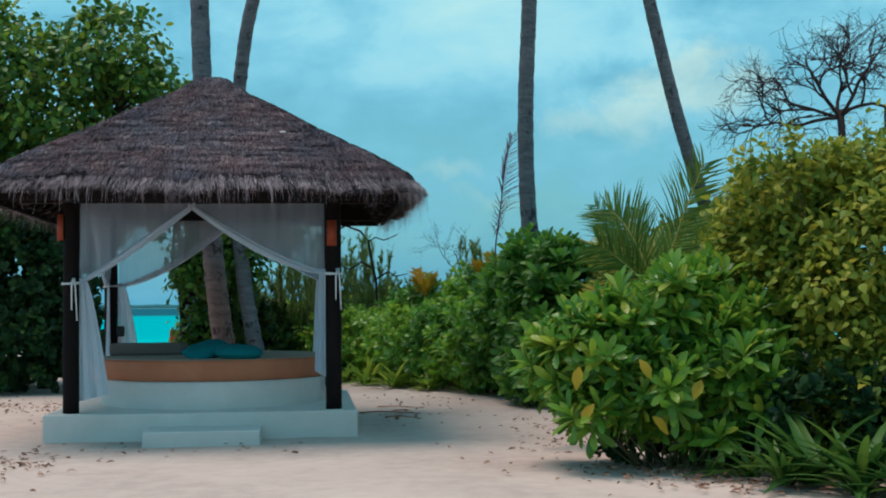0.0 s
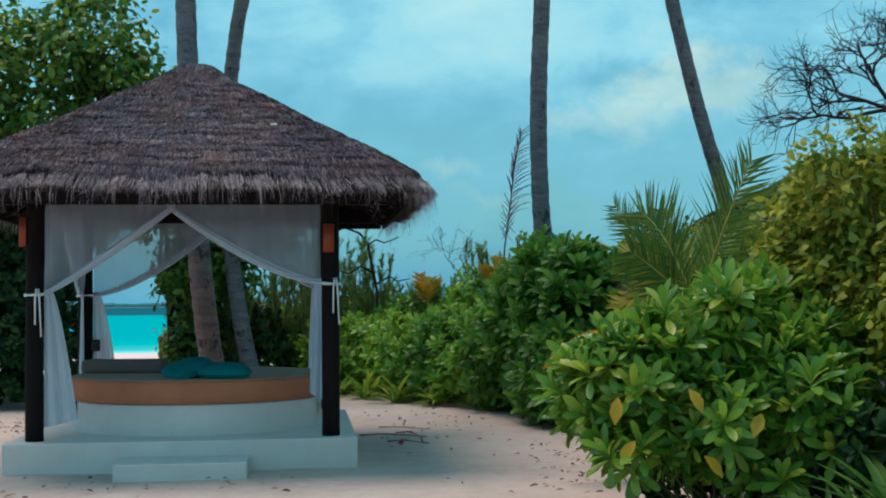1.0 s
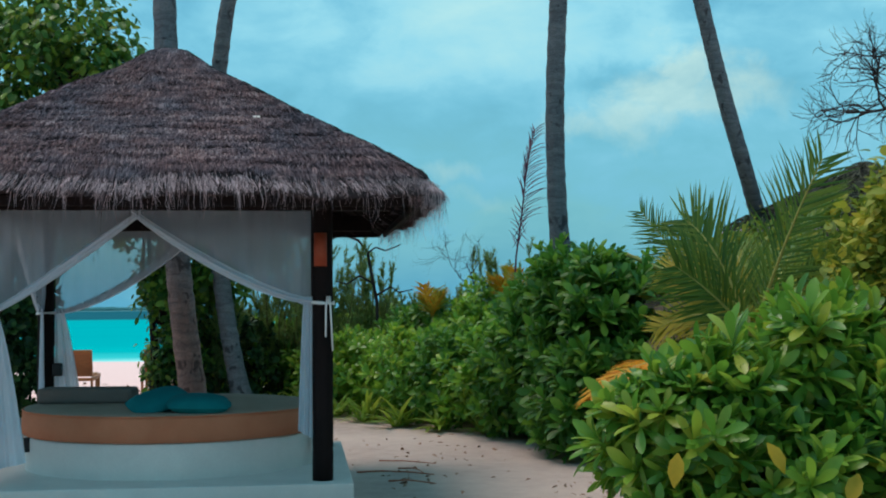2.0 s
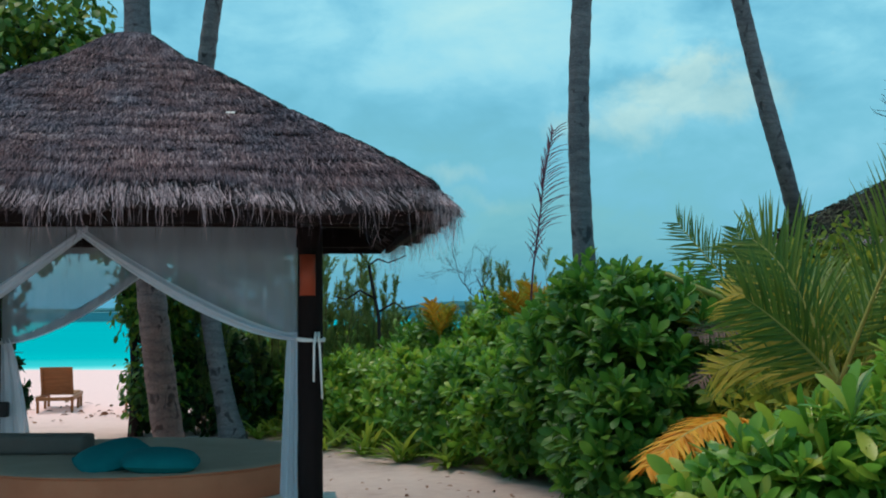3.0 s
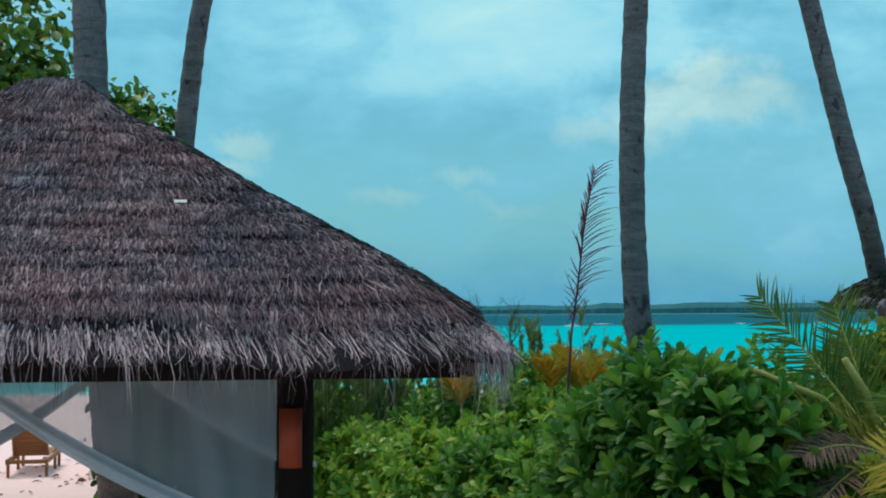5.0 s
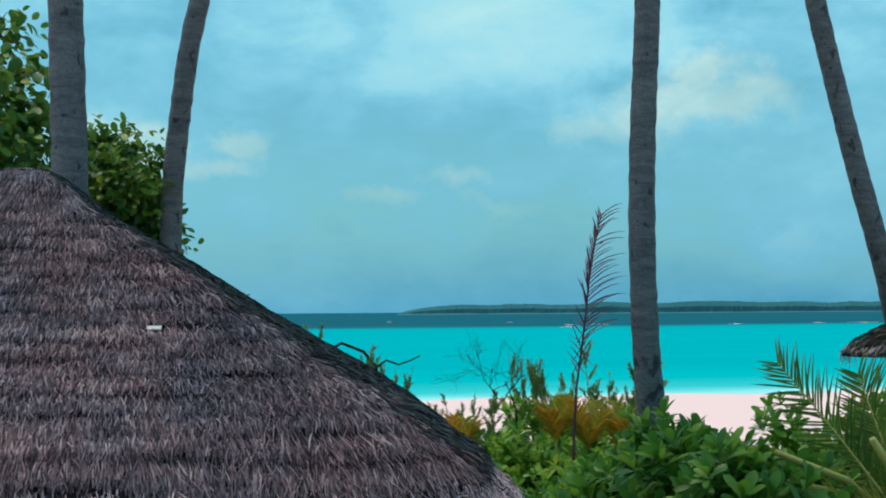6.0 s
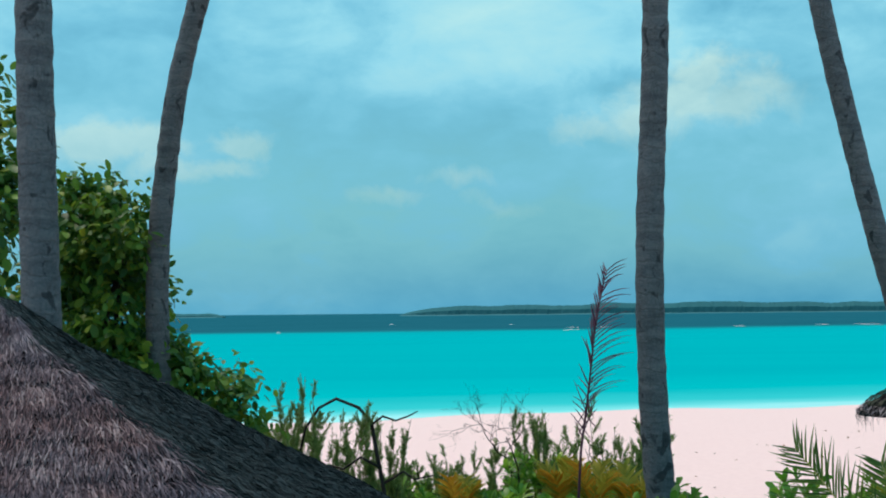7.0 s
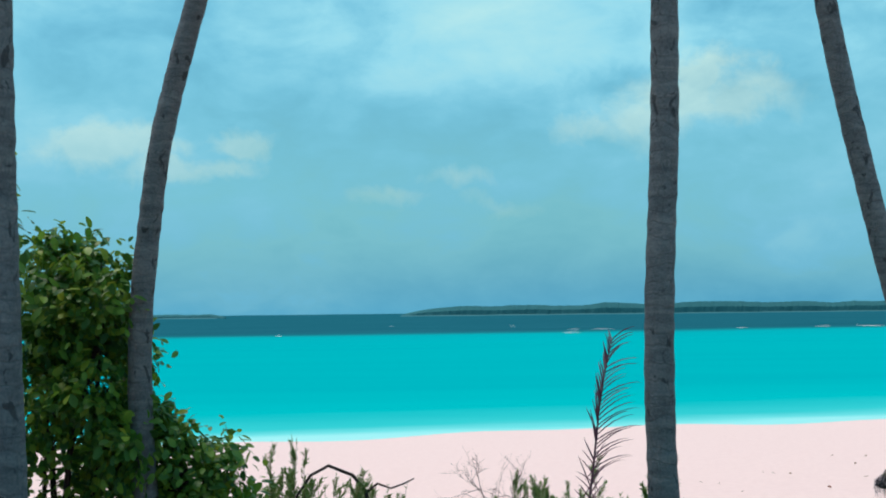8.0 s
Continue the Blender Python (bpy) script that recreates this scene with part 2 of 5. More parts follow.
def bark_material(name, warm):
    """Grey palm trunk with ring scars and pitted patches."""
    m, nt, bsdf = material(name, 0.9, 0.15)
    co = node(nt, "ShaderNodeTexCoord").outputs["Object"]
    mp = node(nt, "ShaderNodeMapping", {"Vector": co, "Scale": (2.0, 2.0, 9.0)}).outputs[0]
    ring = node(nt, "ShaderNodeTexNoise", {"Vector": mp, "Scale": 1.4, "Detail": 6.0, "Roughness": 0.6, "Distortion": 0.4}).outputs[0]
    fine = node(nt, "ShaderNodeTexNoise", {"Vector": co, "Scale": 45.0, "Detail": 5.0, "Roughness": 0.7}).outputs[0]
    spot = node(nt, "ShaderNodeTexNoise", {"Vector": node(nt, "ShaderNodeMapping", {"Vector": co, "Scale": (7, 7, 5)}).outputs[0], "Scale": 1.0, "Detail": 3.0, "Distortion": 0.8}).outputs[0]
    f = math_node(nt, "ADD", math_node(nt, "MULTIPLY", ring, 0.55), math_node(nt, "MULTIPLY", fine, 0.45))
    col = ramp(nt, f, [(0.32, (0.076, 0.077, 0.088)), (0.5, (0.142, 0.140, 0.155)), (0.68, (0.225, 0.212, 0.225))])
    dark = ramp(nt, spot, [(0.60, (1, 1, 1)), (0.645, (0.42, 0.41, 0.42))])
    col = node(nt, "ShaderNodeMix", {0: 1.0, 6: col, 7: dark}, data_type="RGBA", blend_type="MULTIPLY").outputs[2]
    # narrow ring scars, upright cracks, and a rusty stain on the lower trunk
    z = node(nt, "ShaderNodeSeparateXYZ", {0: co}).outputs[2]
    foot = math_node(nt, "MULTIPLY", math_node(nt, "SUBTRACT", math_node(nt, "ADD", 2.3, math_node(nt, "MULTIPLY", spot, 1.2)), z), warm, True)
    col = node(nt, "ShaderNodeMix", {0: foot, 6: col, 7: node(nt, "ShaderNodeMix", {0: 1.0, 6: col, 7: (1.55, 1.02, 0.85, 1)}, data_type="RGBA", blend_type="MULTIPLY").outputs[2]}, data_type="RGBA").outputs[2]
    wob = node(nt, "ShaderNodeTexNoise", {"Vector": co, "Scale": 3.5, "Detail": 3.0}).outputs[0]
    scar = math_node(nt, "SINE", math_node(nt, "ADD", math_node(nt, "MULTIPLY", z, 50.0), math_node(nt, "MULTIPLY", wob, 16.0)))
    scar = math_node(nt, "MULTIPLY", math_node(nt, "SUBTRACT", scar, 0.72), 3.0, True)
    crack = node(nt, "ShaderNodeTexNoise", {"Vector": node(nt, "ShaderNodeMapping", {"Vector": co, "Scale": (11, 11, 2.6)}).outputs[0], "Scale": 1.0, "Detail": 4.0, "Distortion": 0.6}).outputs[0]
    crack = math_node(nt, "SUBTRACT", 1.0, math_node(nt, "MULTIPLY", math_node(nt, "ABSOLUTE", math_node(nt, "SUBTRACT", crack, 0.52)), 32.0, True))
    cut = math_node(nt, "MAXIMUM", math_node(nt, "MULTIPLY", scar, 0.32), math_node(nt, "MULTIPLY", crack, math_node(nt, "MULTIPLY", spot, 0.5)), True)
    col = node(nt, "ShaderNodeMix", {0: cut, 6: col, 7: (0.045, 0.042, 0.042, 1)}, data_type="RGBA").outputs[2]
    nt.links.new(col, bsdf.inputs["Base Color"])
    bump(nt, bsdf, math_node(nt, "SUBTRACT", math_node(nt, "ADD", f, math_node(nt, "MULTIPLY", spot, -0.4)), cut), 0.7, 0.02)
    return m


def thatch_material(name):
    """Weathered straw: each blade its own tone, in drifts that follow the courses."""
    m, nt, bsdf = material(name, 0.95, 0.05)
    co = node(nt, "ShaderNodeTexCoord").outputs["Object"]
    drift = node(nt, "ShaderNodeTexNoise", {"Vector": node(nt, "ShaderNodeMapping", {"Vector": co, "Scale": (1.3, 1.3, 7.0)}).outputs[0], "Scale": 1.6, "Detail": 5.0, "Roughness": 0.6}).outputs[0]
    warm = node(nt, "ShaderNodeTexNoise", {"Vector": co, "Scale": 1.7, "Detail": 4.0, "Roughness": 0.55}).outputs[0]
    blade = node(nt, "ShaderNodeNewGeometry").outputs["Random Per Island"]
    f = math_node(nt, "ADD", math_node(nt, "MULTIPLY", drift, 0.62), math_node(nt, "MULTIPLY", math_node(nt, "SUBTRACT", blade, 0.12), 0.50))
    grey = ramp(nt, f, [(0.20, (0.020, 0.019, 0.026)), (0.42, (0.082, 0.074, 0.098)), (0.64, (0.170, 0.146, 0.18)), (0.85, (0.45, 0.37, 0.40))])
    pink = ramp(nt, f, [(0.20, (0.026, 0.018, 0.021)), (0.42, (0.115, 0.071, 0.080)), (0.64, (0.245, 0.150, 0.158)), (0.85, (0.52, 0.365, 0.36))])
    mix = math_node(nt, "MULTIPLY", math_node(nt, "SUBTRACT", warm, 0.36), 4.0, True)
    nt.links.new(node(nt, "ShaderNodeMix", {0: mix, 6: grey, 7: pink}, data_type="RGBA").outputs[2], bsdf.inputs["Base Color"])
    return m


SAND, WATER, BARK = sand_material(), water_material(), bark_material("palm_bark", 0.0)
RUSTBARK = bark_material("rust_stained_palm_bark", 0.8)
PLASTER = mottled("white_plaster", (0.60, 0.525, 0.50), (0.73, 0.645, 0.61), 2.5, 60, 0.8, 0.2, 0.15)
DARKWOOD = mottled("dark_stained_wood", (0.006, 0.004, 0.004), (0.018, 0.011, 0.011), 3, 40, 0.7, 0.10, 0.4, (3, 3, 0.5))
STRAW = thatch_material("thatch_straw")
FRINGE = mottled("pale_eave_straw", (0.05, 0.036, 0.045), (0.64, 0.465, 0.49), 5.0, 30, 0.95, 0.05, 0.3, island=0.7)
# darker straw tone for one slope of the gazebo roof
DARKSTRAW = mottled("dark_slope_straw", (0.014, 0.019, 0.021), (0.068, 0.079, 0.085), 4.0, 22, 0.95, 0.05, 0.3, island=0.6)
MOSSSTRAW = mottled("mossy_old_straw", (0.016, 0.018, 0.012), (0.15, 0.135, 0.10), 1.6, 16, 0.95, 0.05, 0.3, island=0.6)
THATCH_BED = mottled("thatch_body", (0.022, 0.017, 0.019), (0.075, 0.056, 0.058), 4, 70, 0.95, 0.05, 0.9)
# one white cloth: swag colour darkened for shade under the roof, tails left pale
SHADELINEN = sheer("shade_toned_sheer_cloth", (0.45, 0.52, 0.60), 0.41)
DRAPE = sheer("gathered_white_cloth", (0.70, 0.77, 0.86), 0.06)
TAPE = mottled("white_cotton_tape", (0.68, 0.69, 0.70), (0.80, 0.80, 0.80), 20, 200, 0.9, 0.1)
TERRACOTTA = mottled("terracotta_canvas", (0.45, 0.145, 0.078), (0.57, 0.205, 0.115), 3, 160, 0.9, 0.1, 0.25)
TAUPE = mottled("taupe_canvas", (0.33, 0.225, 0.175), (0.41, 0.29, 0.23), 3, 160, 0.9, 0.1, 0.25)
GREYCLOTH = mottled("grey_canvas", (0.145, 0.112, 0.10), (0.205, 0.16, 0.145), 3, 160, 0.9, 0.1, 0.25)
TEAL = mottled("teal_canvas", (0.0, 0.125, 0.14), (0.004, 0.18, 0.195), 4, 180, 0.85, 0.15, 0.3)
COPPER = mottled("rust_orange_metal", (0.25, 0.038, 0.015), (0.37, 0.068, 0.028), 6, 80, 0.6, 0.3, 0.2)
TEAK = mottled("weathered_teak", (0.20, 0.075, 0.028), (0.38, 0.165, 0.065), 3, 50, 0.6, 0.3, 0.4, (1, 8, 1))
BLACKPLASTIC = mottled("dark_grey_casing", (0.012, 0.013, 0.015), (0.022, 0.024, 0.027), 9, 120, 0.5, 0.3)
TWIG = mottled("dead_twig", (0.020, 0.014, 0.016), (0.07, 0.05, 0.05), 6, 60, 0.9, 0.1, 0.5)
STEM = mottled("green_brown_stem", (0.055, 0.05, 0.022), (0.15, 0.13, 0.06), 6, 60, 0.8, 0.2, 0.4)
LITTER = mottled("dry_leaf_litter", (0.16, 0.075, 0.05), (0.34, 0.19, 0.13), 6, 60, 0.9, 0.1, 0.4, island=0.5)
REDTWIG = mottled("red_brown_twig", (0.26, 0.075, 0.045), (0.48, 0.16, 0.09), 9, 60, 0.9, 0.1, 0.5)

NAUPAKA = leafy("glossy_bright_leaf", [(0.0, (0.085, 0.215, 0.018)), (0.35, (0.19, 0.39, 0.032)), (0.65, (0.32, 0.52, 0.046)), (0.86, (0.47, 0.56, 0.058)), (0.95, (0.62, 0.40, 0.03))], 0.34, 0.55, 0.44)
OLIVELEAF = leafy("olive_green_leaf", [(0.0, (0.055, 0.165, 0.016)), (0.38, (0.135, 0.315, 0.026)), (0.70, (0.25, 0.41, 0.034)), (0.88, (0.42, 0.44, 0.04)), (0.97, (0.62, 0.36, 0.02))], 0.36, 0.5, 0.44)
DEEPGREEN = leafy("deep_green_leaf", [(0.0, (0.040, 0.135, 0.014)), (0.5, (0.105, 0.27, 0.024)), (0.85, (0.22, 0.385, 0.036)), (1.0, (0.35, 0.43, 0.045))], 0.42, 0.40, 0.44)
VINE = leafy("yellow_green_vine_leaf", [(0.0, (0.065, 0.125, 0.012)), (0.35, (0.18, 0.245, 0.022)), (0.66, (0.36, 0.37, 0.032)), (0.88, (0.52, 0.42, 0.05)), (1.0, (0.46, 0.29, 0.08))], 0.55, 0.2, 0.42)
# tree leaf tones darkened: shade under the trees is painted into this colour
SHADELEAF = leafy("shade_toned_leaf", [(0.0, (0.008, 0.030, 0.006)), (0.5, (0.022, 0.065, 0.010)), (0.85, (0.052, 0.115, 0.015)), (1.0, (0.10, 0.15, 0.018))], 0.5, 0.2, 0.25)
TREELEAF = leafy("tree_leaf", [(0.0, (0.026, 0.088, 0.012)), (0.42, (0.075, 0.195, 0.02)), (0.70, (0.18, 0.31, 0.028)), (0.90, (0.30, 0.36, 0.03)), (1.0, (0.42, 0.34, 0.03))], 0.42, 0.35, 0.40)
FEATHER = leafy("grey_green_needle", [(0.0, (0.11, 0.19, 0.055)), (0.6, (0.22, 0.30, 0.08)), (1.0, (0.32, 0.37, 0.10))], 0.6, 0.2, 0.45)
PALMGREEN = leafy("palm_leaflet", [(0.0, (0.055, 0.13, 0.016)), (0.5, (0.13, 0.22, 0.024)), (0.9, (0.27, 0.31, 0.038)), (1.0, (0.42, 0.34, 0.06))], 0.42, 0.3, 0.36)
PALMDRY = leafy("dry_orange_leaflet", [(0.0, (0.58, 0.21, 0.012)), (0.6, (0.76, 0.36, 0.02)), (1.0, (0.78, 0.46, 0.05))], 0.55, 0.2, 0.4)
PALMDEAD = leafy("dead_purple_leaflet", [(0.0, (0.10, 0.036, 0.055)), (0.55, (0.22, 0.085, 0.115)), (1.0, (0.48, 0.22, 0.26))], 0.7, 0.15, 0.42)
PETIOLE = mottled("yellow_green_stalk", (0.28, 0.24, 0.05), (0.50, 0.42, 0.12), 4, 50, 0.5, 0.3)
LILY = leafy("strap_leaf", [(0.0, (0.030, 0.095, 0.010)), (0.6, (0.070, 0.165, 0.016)), (0.88, (0.16, 0.24, 0.024)), (0.95, (0.52, 0.30, 0.03))], 0.45, 0.3, 0.38)
PALMGOLD = leafy("yellowing_leaflet", [(0.0, (0.28, 0.27, 0.024)), (0.5, (0.46, 0.37, 0.032)), (1.0, (0.60, 0.41, 0.05))], 0.5, 0.25, 0.4)
PALMBROWN = leafy("dry_brown_leaflet", [(0.0, (0.14, 0.075, 0.055)), (1.0, (0.36, 0.23, 0.17))], 0.7, 0.15, 0.3)
SEEDLING = leafy("bright_seedling_leaf", [(0.0, (0.12, 0.24, 0.022)), (0.5, (0.24, 0.38, 0.034)), (0.9, (0.40, 0.46, 0.045)), (1.0, (0.56, 0.44, 0.05))], 0.4, 0.4, 0.42)
YELLOWLEAF = leafy("yellowed_leaf", [(0.0, (0.55, 0.33, 0.015)), (1.0, (0.70, 0.44, 0.025))], 0.45, 0.3, 0.4)
# distance haze is painted into the teal of these trees and this sand
HAZEDTREES = mottled("hazed_island_trees", (0.036, 0.135, 0.155), (0.045, 0.155, 0.168), 0.06, 0.4, 0.95, 0.05, 0.0)
HAZEDSAND = mottled("hazed_far_sand", (0.048, 0.16, 0.185), (0.065, 0.18, 0.205), 0.05, 0.5, 0.95, 0.05, 0.0)


# ---------------------------------------------------------------- mesh helpers
def link_mesh(name, verts, faces, mat, parent=None, label="", smooth=False):
    me = bpy.data.meshes.new(name)
    me.from_pydata([tuple(v) for v in verts], [], [tuple(f) for f in faces])
    me.materials.append(mat)
    if smooth:
        me.polygons.foreach_set("use_smooth", np.ones(len(me.polygons), dtype=bool))
    ob = new(name, me)
    ob.parent = parent
    return tagged(ob, label)


def quads_mesh(name, V, F, mat, parent=None, label="", smooth=True):
    """A large mesh from arrays: V (n, 3), F (m, 4)."""
    me = bpy.data.meshes.new(name)
    me.vertices.add(len(V))
    me.vertices.foreach_set("co", np.asarray(V, dtype=np.float32).ravel())
    me.loops.add(F.size)
    me.loops.foreach_set("vertex_index", np.asarray(F, dtype=np.int32).ravel())
    me.polygons.add(len(F))
    me.polygons.foreach_set("loop_start", np.arange(0, F.size, F.shape[1], dtype=np.int32))
    me.polygons.foreach_set("use_smooth", np.full(len(F), smooth, dtype=bool))
    me.update(calc_edges=True)
    me.materials.append(mat)
    ob = new(name, me)
    ob.parent = parent
    return tagged(ob, label)


def part(name, bm, mat, parent=None, label="", smooth=False):
    me = bpy.data.meshes.new(name)
    bm.to_mesh(me)
    bm.free()
    me.materials.append(mat)
    if smooth:
        me.polygons.foreach_set("use_smooth", np.ones(len(me.polygons), dtype=bool))
    ob = new(name, me)
    ob.parent = parent
    return tagged(ob, label)


def box(x0, y0, z0, x1, y1, z1, bevel=0.01, segs=2):
    bm = bmesh.new()
    bmesh.ops.create_cube(bm, size=1)
    for v in bm.verts:
        v.co = Vector(((x0 + x1) / 2 + v.co.x * (x1 - x0), (y0 + y1) / 2 + v.co.y * (y1 - y0), (z0 + z1) / 2 + v.co.z * (z1 - z0)))
    if bevel:
        bmesh.ops.bevel(bm, geom=bm.edges[:], offset=bevel, segments=segs, affect="EDGES", profile=0.6)
    return bm


def tube(points, radii, sides=8, cap=True):
    """Vertices and faces of a round tube along points."""
    P = np.array(points, dtype=float)
    R = np.broadcast_to(np.array(radii, dtype=float), (len(P),))
    V, F = [], []
    d = np.gradient(P, axis=0)
    d /= np.linalg.norm(d, axis=1)[:, None] + 1e-9
    ref = np.array([0, 0, 1.0]) if abs(d[0][2]) < 0.8 else np.array([1.0, 0, 0])
    for i in range(len(P)):
        s = np.cross(d[i], ref)
        s /= np.linalg.norm(s) + 1e-9
        u = np.cross(s, d[i])
        ref = u
        for k in range(sides):
            th = 2 * math.pi * k / sides
            V.append(P[i] + R[i] * (math.cos(th) * s + math.sin(th) * u))
    for i in range(len(P) - 1):
        for k in range(sides):
            a0, b0 = i * sides + k, i * sides + (k + 1) % sides
            F.append((a0, b0, b0 + sides, a0 + sides))
    if cap:
        F.append(tuple(range(sides))[::-1])
        F.append(tuple((len(P) - 1) * sides + k for k in range(sides)))
    return V, F


def tubes(list_of):
    V, F = [], []
    for v, f in list_of:
        n = len(V)
        V += list(v)
        F += [tuple(i + n for i in q) for q in f]
    return V, F


def empty(name, m=None):
    ob = new(name)
    if m is not None:
        ob.matrix_basis = m
    return ob


def unit(v):
    return v / (np.linalg.norm(v, axis=-1, keepdims=True) + 1e-9)


# leaf outlines: stations along the leaf, half width there
SPOON = ((0.0, 0.10), (0.30, 0.50), (0.58, 0.88), (0.78, 1.0), (0.92, 0.68), (1.0, 0.16))
BROAD = ((0.0, 0.06), (0.30, 0.55), (0.62, 1.0), (0.86, 0.80), (1.0, 0.22))
OVAL = ((0.0, 0.10), (0.30, 0.85), (0.62, 0.95), (1.0, 0.08))
STRAP = ((0.0, 0.75), (0.3, 1.0), (0.65, 0.8), (1.0, 0.06))
HEART = ((0.0, 0.45), (0.18, 0.95), (0.42, 1.0), (0.72, 0.55), (1.0, 0.05))
SMALL = ((0.0, 0.15), (0.45, 1.0), (1.0, 0.1))


def leaves(O, D, N, L, W, shape, fold=0.25, droop=0.25):
    """Vertices and quads of many leaves: origins, directions, upper sides, lengths, half widths."""
    S = unit(np.cross(D, N))
    N = np.cross(S, D)
    cols = []
    for u, w in shape:
        mid = O + D * (u * L)[:, None] - N * (droop * u * u * L)[:, None]
        lift = N * (fold * w * W)[:, None]
        side = S * (w * W)[:, None]
        cols += [mid - side + lift, mid, mid + side + lift]
    V = np.stack(cols, axis=1)
    k = len(shape)
    f = []
    for i in range(k - 1):
        p = 3 * i
        f += [(p, p + 1, p + 4, p + 3), (p + 1, p + 2, p + 5, p + 4)]
    F = (np.arange(len(O)) * 3 * k)[:, None, None] + np.array(f)[None]
    return V.reshape(-1, 3), F.reshape(-1, 4)


def lobes_points(lobes, n, rng, inner=0.25, floor=0.05):
    """Points and outward ways on a heap of lobes (x, y, z, rx, ry, rz), with an uneven outline."""
    A = np.array(lobes, dtype=float)
    area = (A[:, 3] * A[:, 4] + A[:, 3] * A[:, 5] + A[:, 4] * A[:, 5])
    which = rng.choice(len(A), size=n * 3, p=area / area.sum())
    d = unit(rng.normal(size=(n * 3, 3)))
    d[:, 2] = np.where(d[:, 2] < -0.8, -d[:, 2], d[:, 2])
    r = np.where(rng.random(n * 3) < inner, rng.uniform(0.55, 0.9, n * 3), rng.normal(1.0, 0.07, n * 3))
    r *= 1 + 0.10 * np.sin(d[:, 0] * 7 + which) * np.cos(d[:, 1] * 6 + 2 * which) + 0.06 * np.sin(d[:, 2] * 11 + which * 1.7)
    p = A[which, :3] + d * A[which, 3:] * r[:, None]
    keep = p[:, 2] > floor
    for k in range(len(A)):
        q = (p - A[k, :3]) / A[k, 3:]
        keep &= ~((np.linalg.norm(q, axis=1) < 0.62) & (which != k))
    out = unit(d / A[which, 3:])
    p, out = p[keep][:n], out[keep][:n]
    return p, out


def rosettes(P, OUT, rng, per, L, W, shape=BROAD, spread=(0.25, 1.15), droop=0.3, fold=0.25, rise=0.35):
    """Whorls of leaves about each point."""
    n = len(P)
    axis = unit(OUT + np.array([0, 0, rise]) + rng.normal(scale=0.25, size=(n, 3)))
    ref = unit(np.cross(axis, rng.normal(size=(n, 3))))
    ref2 = np.cross(axis, ref)
    k = np.arange(per)
    th = k[None] * 2.4 + rng.uniform(0, 6.28, (n, 1)) + rng.normal(scale=0.2, size=(n, per))
    tilt = np.linspace(spread[0], spread[1], per)[None] + rng.normal(scale=0.15, size=(n, per))
    rad = np.cos(th)[..., None] * ref[:, None] + np.sin(th)[..., None] * ref2[:, None]
    D = unit(np.cos(tilt)[..., None] * axis[:, None] + np.sin(tilt)[..., None] * rad)
    N = unit(np.cross(np.cross(D, axis[:, None]), D) + 1e-6)
    O = P[:, None] - axis[:, None] * (L * 0.35 * (k / per)[None, :, None])
    size = np.repeat(rng.uniform(0.7, 1.2, (n, 1)), per, 1) * rng.uniform(0.75, 1.15, (n, per))
    return leaves(O.reshape(-1, 3), D.reshape(-1, 3), N.reshape(-1, 3), (size * L).ravel(), (size * W).ravel(), shape, fold, droop)


def scattered(P, OUT, rng, L, W, shape=OVAL, droop=0.2, hang=0.2):
    """Single leaves at points, facing outwards and up."""
    n = len(P)
    D = unit(OUT * 0.7 + rng.normal(scale=0.7, size=(n, 3)) + np.array([0, 0, -hang]))
    N = unit(OUT * 0.8 + np.array([0, 0, 0.9]) + rng.normal(scale=0.45, size=(n, 3)))
    s = rng.uniform(0.6, 1.3, n)
    return leaves(P, D, N, s * L, s * W, shape, 0.18, droop)


def bush(name, base, lobes, seed, n, per, L, W, leaf, label, category="bush", mode="rosette", stems=14, stem_r=0.012, inner=0.25, shape=BROAD, group="", spread=(0.25, 1.15), gather=0.45, rise=0.35):
    """A shrub: stems from its foot to its crown, and leaves."""
    rng = np.random.default_rng(seed)
    thing = tagged(empty(name, pose(*base)), label, category, group)
    b = np.array(base)
    P, OUT = lobes_points([(l[0] - b[0], l[1] - b[1], l[2] - b[2], *l[3:]) for l in lobes], n, rng, inner)
    parts_ = []
    for i in rng.choice(len(P), min(stems, len(P)), replace=False):
        t0 = P[i] * np.array([gather, gather, 0]) + rng.normal(scale=0.10, size=3) * (1, 1, 0)
        t0[2] = -0.05
        mid = (t0 + P[i]) / 2 + rng.normal(scale=0.08, size=3) + np.array([0, 0, 0.1])
        parts_.append(tube([t0, (t0 + mid) / 2 + rng.normal(scale=0.03, size=3), mid, P[i]], [stem_r, stem_r * 0.85, stem_r * 0.65, stem_r * 0.35], 6))
    if gather < 0.3:
        for v_, f_ in parts_:
            link_mesh("stem", v_, f_, STEM, thing, "", True)
    else:
        tagged(link_mesh("stem_tangle", *tubes(parts_), STEM, thing, "thin brownish stems", True), kind="stuff")
    if mode == "rosette":
        V, F = rosettes(P, OUT, rng, per, L, W, shape, spread, rise=rise)
    else:
        V, F = scattered(np.repeat(P, per, 0) + rng.normal(scale=L * 0.8, size=(len(P) * per, 3)), np.repeat(OUT, per, 0), rng, L, W, shape)
    quads_mesh("foliage", V, F, leaf, thing)
    return thing


# ---------------------------------------------------------------- ground, sea, far islands
SEA = -0.8


def shore(x):
    wave = 0.9 * np.sin(x * 0.23) + 0.6 * np.sin(x * 0.61 + 1.0)
    return 64.0 + 0.27 * (np.clip(x, -60, 90) + 10.0) + np.where(np.abs(x) < 90, wave, 0.0)


